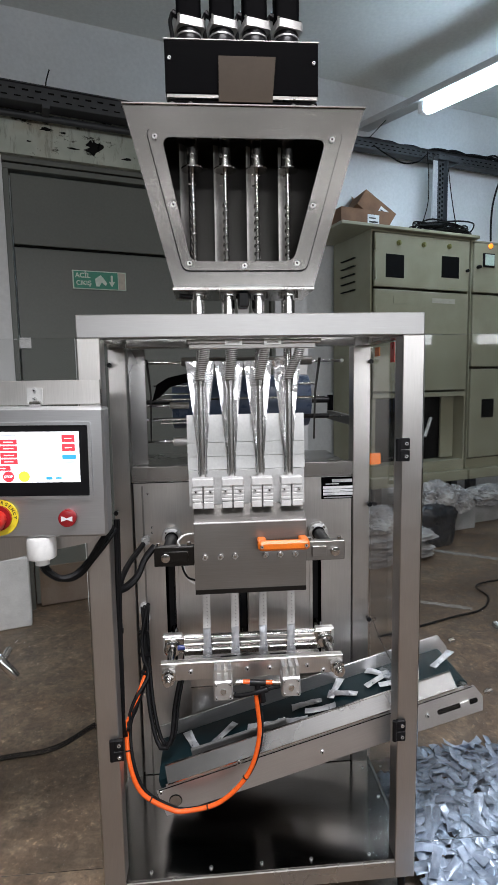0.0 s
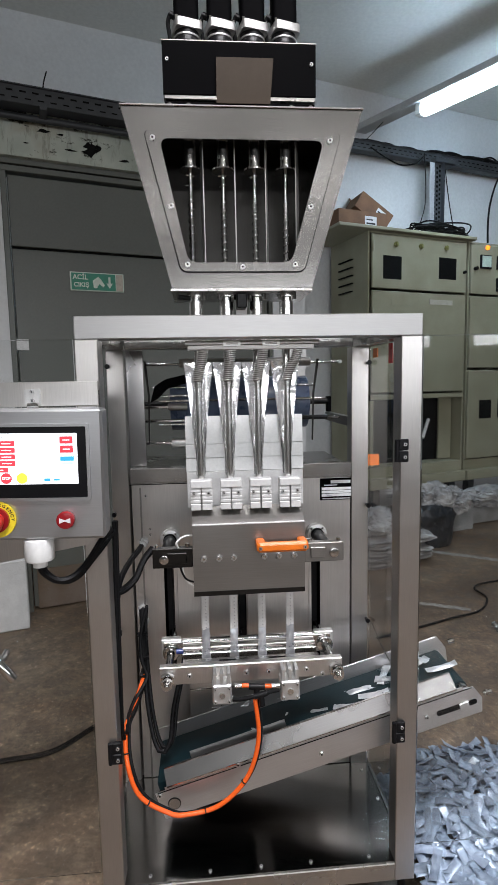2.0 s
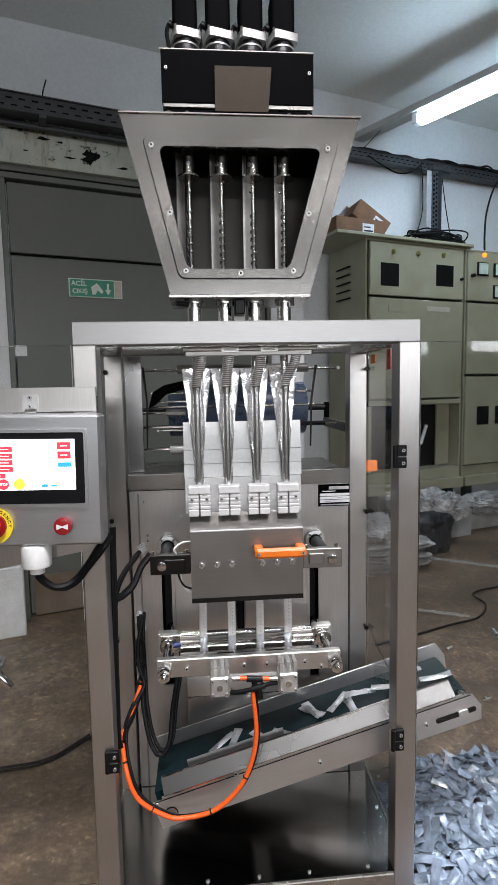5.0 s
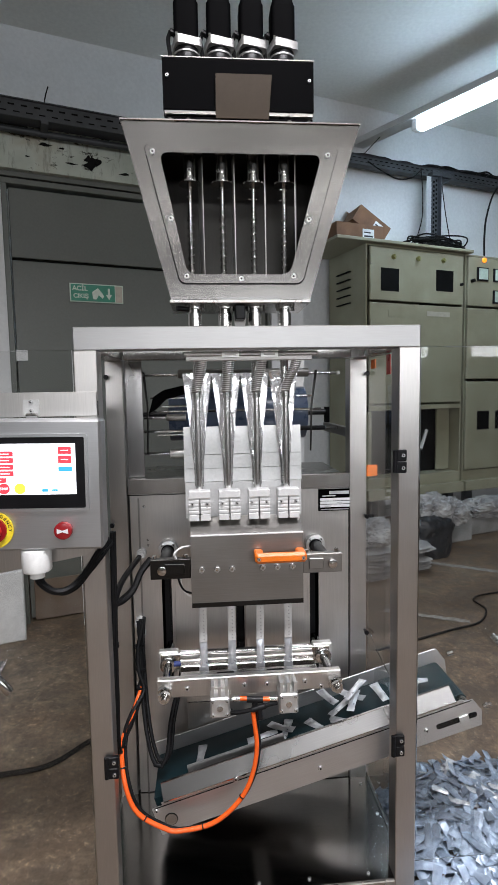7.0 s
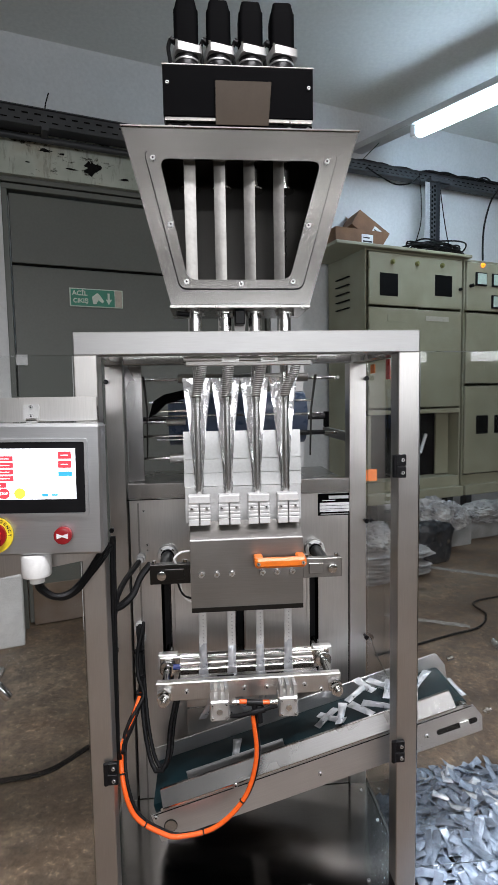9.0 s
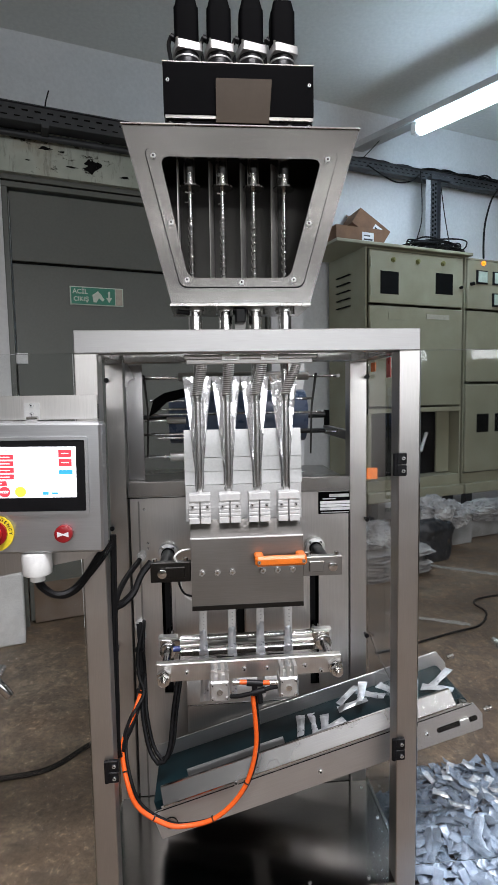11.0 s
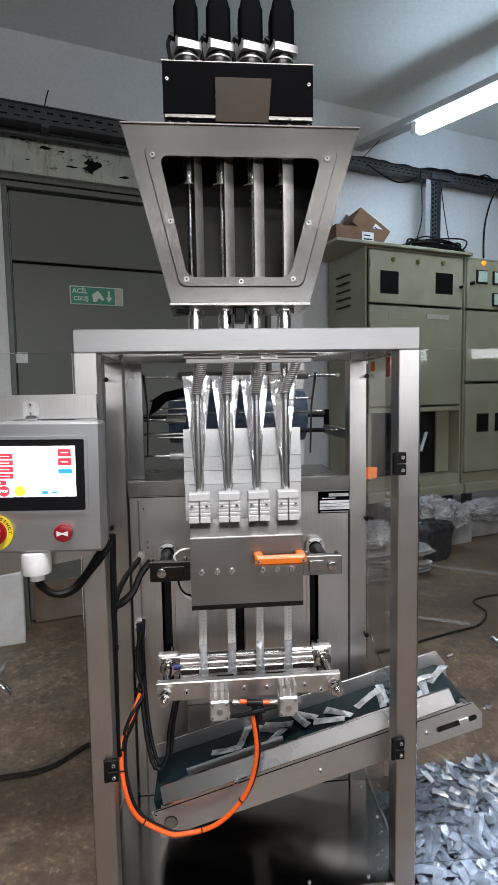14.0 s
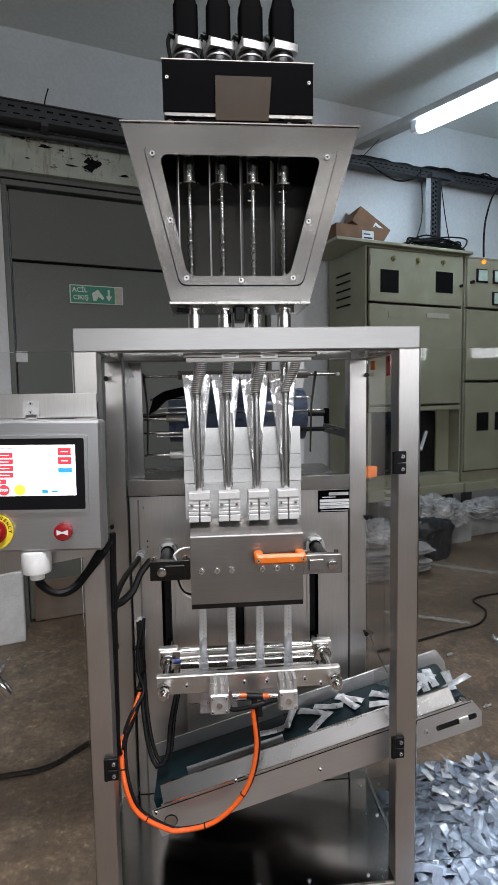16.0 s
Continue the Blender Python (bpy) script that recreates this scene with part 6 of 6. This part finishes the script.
def heap_pose(x, y, extra):
    e = 0.01
    nrm = Vector((heap(x - e, y) - heap(x + e, y), heap(x, y - e) - heap(x, y + e), 2 * e)).normalized()
    tilt = Matrix.Rotation(prng.gauss(0, 0.24), 4, (prng.random(), prng.random(), 0.0))
    flat = Matrix.Rotation(prng.uniform(0, 6.28), 4, "Z") @ Matrix.Rotation(radians(90), 4, "X")
    return Matrix.Translation((x, y, heap(x, y) + extra)) @ nrm.to_track_quat("Z", "Y").to_matrix().to_4x4() @ tilt @ flat


def heap_spot():
    while True:
        x, y = prng.uniform(0.345, 1.02), prng.uniform(-0.22, 0.54)
        if math.hypot((x - 0.64) / 0.40, (y - 0.13) / 0.34) < 1.0 + 0.06 * noise.noise(Vector((x * 8, y * 8, 0))) and x > 0.35:
            return x, y


template = [sachet_bm(b, w, s, 0.004, pinch=0.08, shut=True) for b, w, s in ((0.004, 0.3, 1.0), (-0.006, -0.2, 2.0), (0.009, 0.5, 3.0))]
tmesh = []
for t_ in template:
    me_ = bpy.data.meshes.new("tmp")
    t_.to_mesh(me_)
    t_.free()
    tmesh.append(([v.co.copy() for v in me_.vertices], [tuple(p.vertices) for p in me_.polygons]))
    bpy.data.meshes.remove(me_)
vs_, fs_ = [], []
for q in range(1150):
    x, y = heap_spot()
    m = heap_pose(x, y, prng.uniform(0.004, 0.016))
    vv, ff = tmesh[q % 3]
    o = len(vs_)
    vs_ += [m @ v for v in vv]
    fs_ += [tuple(a + o for a in f) for f in ff]
org = Vector((0.64, 0.16, 0.0))
me_ = bpy.data.meshes.new("buried_layer")
me_.from_pydata([v - org for v in vs_], [], fs_)
# the lower layer takes the foil colour with the shade in it
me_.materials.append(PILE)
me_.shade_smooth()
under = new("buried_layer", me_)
under.parent = pile
tagged(under, "lower layer of the heap", kind="stuff")
for q in range(295):
    x, y = heap_spot()
    piece("sachet", SHAPES[q % 6], pile, heap_pose(x, y, prng.uniform(0.014, 0.030)))

# hoses in short rigid links
H_LOW = ((-0.240, 0.200, 0.461), (-0.260, 0.130, 0.421), (-0.268, 0.085, 0.410), (-0.260, 0.050, 0.355), (-0.237, 0.040, 0.297), (-0.184, 0.035, 0.262), (-0.151, 0.035, 0.254), (-0.082, 0.035, 0.268), (-0.024, 0.040, 0.321), (0.001, 0.048, 0.397), (-0.004, 0.055, 0.481))
H_HIGH = ((-0.240, 0.200, 0.461), (-0.260, 0.130, 0.421), (-0.268, 0.085, 0.410), (-0.249, 0.050, 0.376), (-0.231, 0.040, 0.340), (-0.193, 0.035, 0.309), (-0.144, 0.035, 0.294), (-0.081, 0.035, 0.306), (-0.029, 0.040, 0.359), (-0.002, 0.048, 0.448), (-0.004, 0.055, 0.573))
C_LOW = ((-0.246, 0.262, 0.587), (-0.247, 0.238, 0.537), (-0.24, 0.2, 0.461), (-0.231, 0.17, 0.39), (-0.216, 0.14, 0.339), (-0.199, 0.128, 0.322), (-0.182, 0.135, 0.346), (-0.174, 0.155, 0.409), (-0.15, 0.185, 0.505))
C_HIGH = ((-0.246, 0.262, 0.587), (-0.247, 0.238, 0.537), (-0.24, 0.2, 0.461), (-0.245, 0.185, 0.452), (-0.228, 0.155, 0.385), (-0.196, 0.135, 0.352), (-0.172, 0.14, 0.385), (-0.16, 0.155, 0.48), (-0.15, 0.185, 0.597))
ROWS_T = [round(0.15 * q, 2) for q in range(107)] + [16.0]
CHAINS = []


def chain(name, low, high, off, r, links, mat, label):
    ob = thing(name, 0, 0.05, 0.2, label, "hose")
    half = sum((Vector(a) - Vector(b)).length for a, b in zip(low, low[1:])) / links * 0.52
    bm, rings = B(), []
    for z, q in ((-half - r * 0.8, 0.5), (-half - r * 0.45, 0.88), (-half, 1.0), (half, 1.0), (half + r * 0.45, 0.88), (half + r * 0.8, 0.5)):
        rings.append([bm.verts.new((r * q * math.cos(a), r * q * math.sin(a), z)) for a in (2 * math.pi * k / 12 for k in range(12))])
    for a, b in zip(rings, rings[1:]):
        for k in range(12):
            bm.faces.new((a[k], a[(k + 1) % 12], b[(k + 1) % 12], b[k]))
    bm.faces.new(rings[0]), bm.faces.new(rings[-1])
    me = finish("link", bm, mat)
    made = []
    for q in range(links):
        s = new("link", me)
        s.parent = ob
        made.append(s)
    CHAINS.append((ob, made, low, high, Vector(off)))
    return ob


chain("air_hose", H_LOW, H_HIGH, (0, 0, 0), 0.0046, 56, ORANGE_HOSE, "glossy orange air hose hanging in a loop")
chain("air_hose", H_LOW, H_HIGH, (0.006, 0.010, -0.004), 0.0034, 56, BLACK_HOSE, "thin black air hose beside the orange one")
TIE = finish("cable_tie", rod(B(), (0, 0, -0.0014), (0, 0, 0.0014), 0.0059, 12), BLACK_HOSE)
for q in (7, 14, 23, 33, 41):
    tie = new("cable_tie", TIE)
    tie.parent = CHAINS[0][1][q]
    tie.location = (0.0012, 0, 0)
chain("jaw_cable", C_LOW, C_HIGH, (0, 0, 0), 0.0048, 34, BLACK_HOSE, "black cable loop that follows the jaw")
chain("jaw_cable", C_LOW, C_HIGH, (0.007, 0.010, 0.002), 0.0042, 34, BLACK_HOSE, "black cable loop that follows the jaw")

TURN = ((0, 215), (0.4, 195), (0.8, 165), (1.0, 150), (1.4, 115), (1.8, 95), (2.4, 78), (2.8, 62), (3.0, 46), (3.2, 20), (3.4, 2), (3.6, -14), (3.8, -42), (4.0, -64), (4.2, -95), (5.25, -155),
        (6.3, -215), (6.5, -230), (6.7, -252), (7.1, -263), (7.9, -274), (8.1, -280), (8.3, -295), (8.5, -325), (8.7, -346), (8.9, -361), (9.1, -380), (9.2, -392), (10.25, -440), (11.3, -490), (11.5, -510),
        (11.9, -551), (12.3, -568), (12.5, -579), (12.9, -606), (13.3, -628), (13.7, -650), (13.9, -673), (14.3, -697), (14.9, -710), (15.1, -722), (15.3, -740), (15.5, -768), (15.7, -785), (16.0, -812))


def pulled(t, j):
    """How far the film of pull j has come down at t."""
    ph = min(max(t - j * PERIOD, TOP), BOTTOM)
    return wave(TOP) - wave(ph)


def belt_pose(u_x, y, turn):
    """A sachet lying on the belt over the place x, y."""
    z = 0.337 + math.tan(radians(CA)) * u_x
    return Matrix.Translation((u_x, y, z + 0.005)) @ Matrix.Rotation(radians(-CA), 4, "Y") @ Matrix.Rotation(radians(turn), 4, "Z") @ Matrix.Rotation(radians(90), 4, "X")


SPEED, END_X, GAP = 0.055, 0.44, 0.075


def tucked(t, k):
    """1 while the end of the film is still inside the sealing block, 0 once the jaw has gripped it."""
    return max(0.0, min(1.0, ((k - 1) * PERIOD + TOP - t) / 0.28))


def sachet_rows(k, x, land, last):
    fall = k * PERIOD + RELEASE
    stroke = wave(TOP) - wave(BOTTOM)
    rows = []
    if k >= 0:
        start = 0.515 + stroke * 2 + LEN / 2 + 0.002
        steps = sorted({0.0, 16.0} | {round(j * PERIOD + TOP + s, 3) for j in (k - 2, k - 1, k) for s in (-0.28, -0.14, 0.0, 0.1, 0.2, 0.3, 0.45, 0.6, 0.75, 0.84, 0.95, 1.13)})
        for t in steps:
            if 0 <= t <= min(16.0, fall):
                rows.append((t, pose(x, 0.141, min(start, start - sum(pulled(t, j) for j in (k - 2, k - 1, k)) + GAP * tucked(t, k)))))
        if fall >= 16:
            return rows if rows[-1][0] == 16.0 else rows + [(16.0, rows[-1][1])]
        if rows[-1][0] < fall - 0.01:
            rows.append((fall, pose(x, 0.141, start - sum(pulled(fall, j) for j in (k - 2, k - 1, k)))))
        a, b = rows[-1][1], belt_pose(*land)
        qa, qb = a.to_quaternion(), b.to_quaternion()
        for s, h in ((0.35, 0.12), (0.7, 0.49), (1.0, 1.0)):
            p = a.translation.lerp(b.translation, s)
            p.z = a.translation.z + (b.translation.z - a.translation.z) * h
            rows.append((fall + 0.20 * s, Matrix.LocRotScale(p, qa.slerp(qb, s), None)))
        t0 = fall + 0.20
    else:
        t0 = 0.0
        rows.append((0.0, belt_pose(*land)))
    t1 = t0 + max(0.05, (END_X - land[0]) / SPEED)
    end = min(t1, 16.0)
    for s in (0.5, 1.0):
        t = t0 + (end - t0) * s
        rows.append((t, belt_pose(land[0] + SPEED * (t - t0), land[1], land[2])))
    if t1 < 15.5:
        lx, ly, lr = last
        low = Matrix.Translation((lx, ly, heap(lx, ly) + 0.016)) @ Matrix.Rotation(radians(land[2]), 4, "Z") @ Matrix.Rotation(radians(100), 4, "X")
        a = rows[-1][1]
        qa, qb = a.to_quaternion(), low.to_quaternion()
        for s, h in ((0.4, 0.16), (0.7, 0.5), (1.0, 1.0)):
            p = a.translation.lerp(low.translation, s)
            p.x = max(p.x, a.translation.x + 0.035 * min(1.0, s * 2)) if s < 1 else lx
            p.z = a.translation.z + (low.translation.z - a.translation.z) * h
            rows.append((t1 + 0.34 * s, Matrix.LocRotScale(p, qa.slerp(qb, s), None)))
        rows.append((16.0, low))
    elif t1 < 16.0:
        rows.append((16.0, rows[-1][1]))
    return rows


def motions():
    home = jaw.matrix_basis.copy()
    walk(jaw, [(t, Matrix.Translation((0, 0, lift(t))) @ home) for t in ROWS_T])
    top_lift = wave(TOP) - wave(0)
    for ob, made, low, high, off in CHAINS:
        inv = base_matrix(ob).inverted()
        poses = [[] for _ in made]
        for t in ROWS_T:
            h = lift(t) / top_lift
            path = smooth_path([Vector(a).lerp(Vector(b), h) + off for a, b in zip(low, high)], 10)
            run = [0.0]
            for a, b in zip(path, path[1:]):
                run.append(run[-1] + (b - a).length)
            pts, j = [], 0
            for q in range(len(made) + 1):
                d = run[-1] * q / len(made)
                while j < len(run) - 2 and run[j + 1] < d:
                    j += 1
                pts.append(path[j].lerp(path[j + 1], (d - run[j]) / max(run[j + 1] - run[j], 1e-9)))
            for q, (a, b) in enumerate(zip(pts, pts[1:])):
                poses[q].append((t, inv @ Matrix.Translation((a + b) / 2) @ (b - a).to_track_quat("Z", "Y").to_matrix().to_4x4()))
        for link, rows in zip(made, poses):
            walk(link, rows)
    for i, (sh, ag) in enumerate(zip(AUGERS, AGITATORS)):
        lag = (13, -2, -13, -22)[i]
        walk(ag, [(t, Matrix.Translation(ag.location) @ Matrix.Rotation(radians(a + lag), 4, "Z")) for t, a in TURN])
        walk(sh, [(0.5 * q, Matrix.Translation(sh.location) @ Matrix.Rotation(radians(80 * q + 25 * i), 4, "Z")) for q in range(33)])
    for ob, k, i, x, land, last in SACHETS:
        walk(ob, sachet_rows(k, x, land, last))


motions()
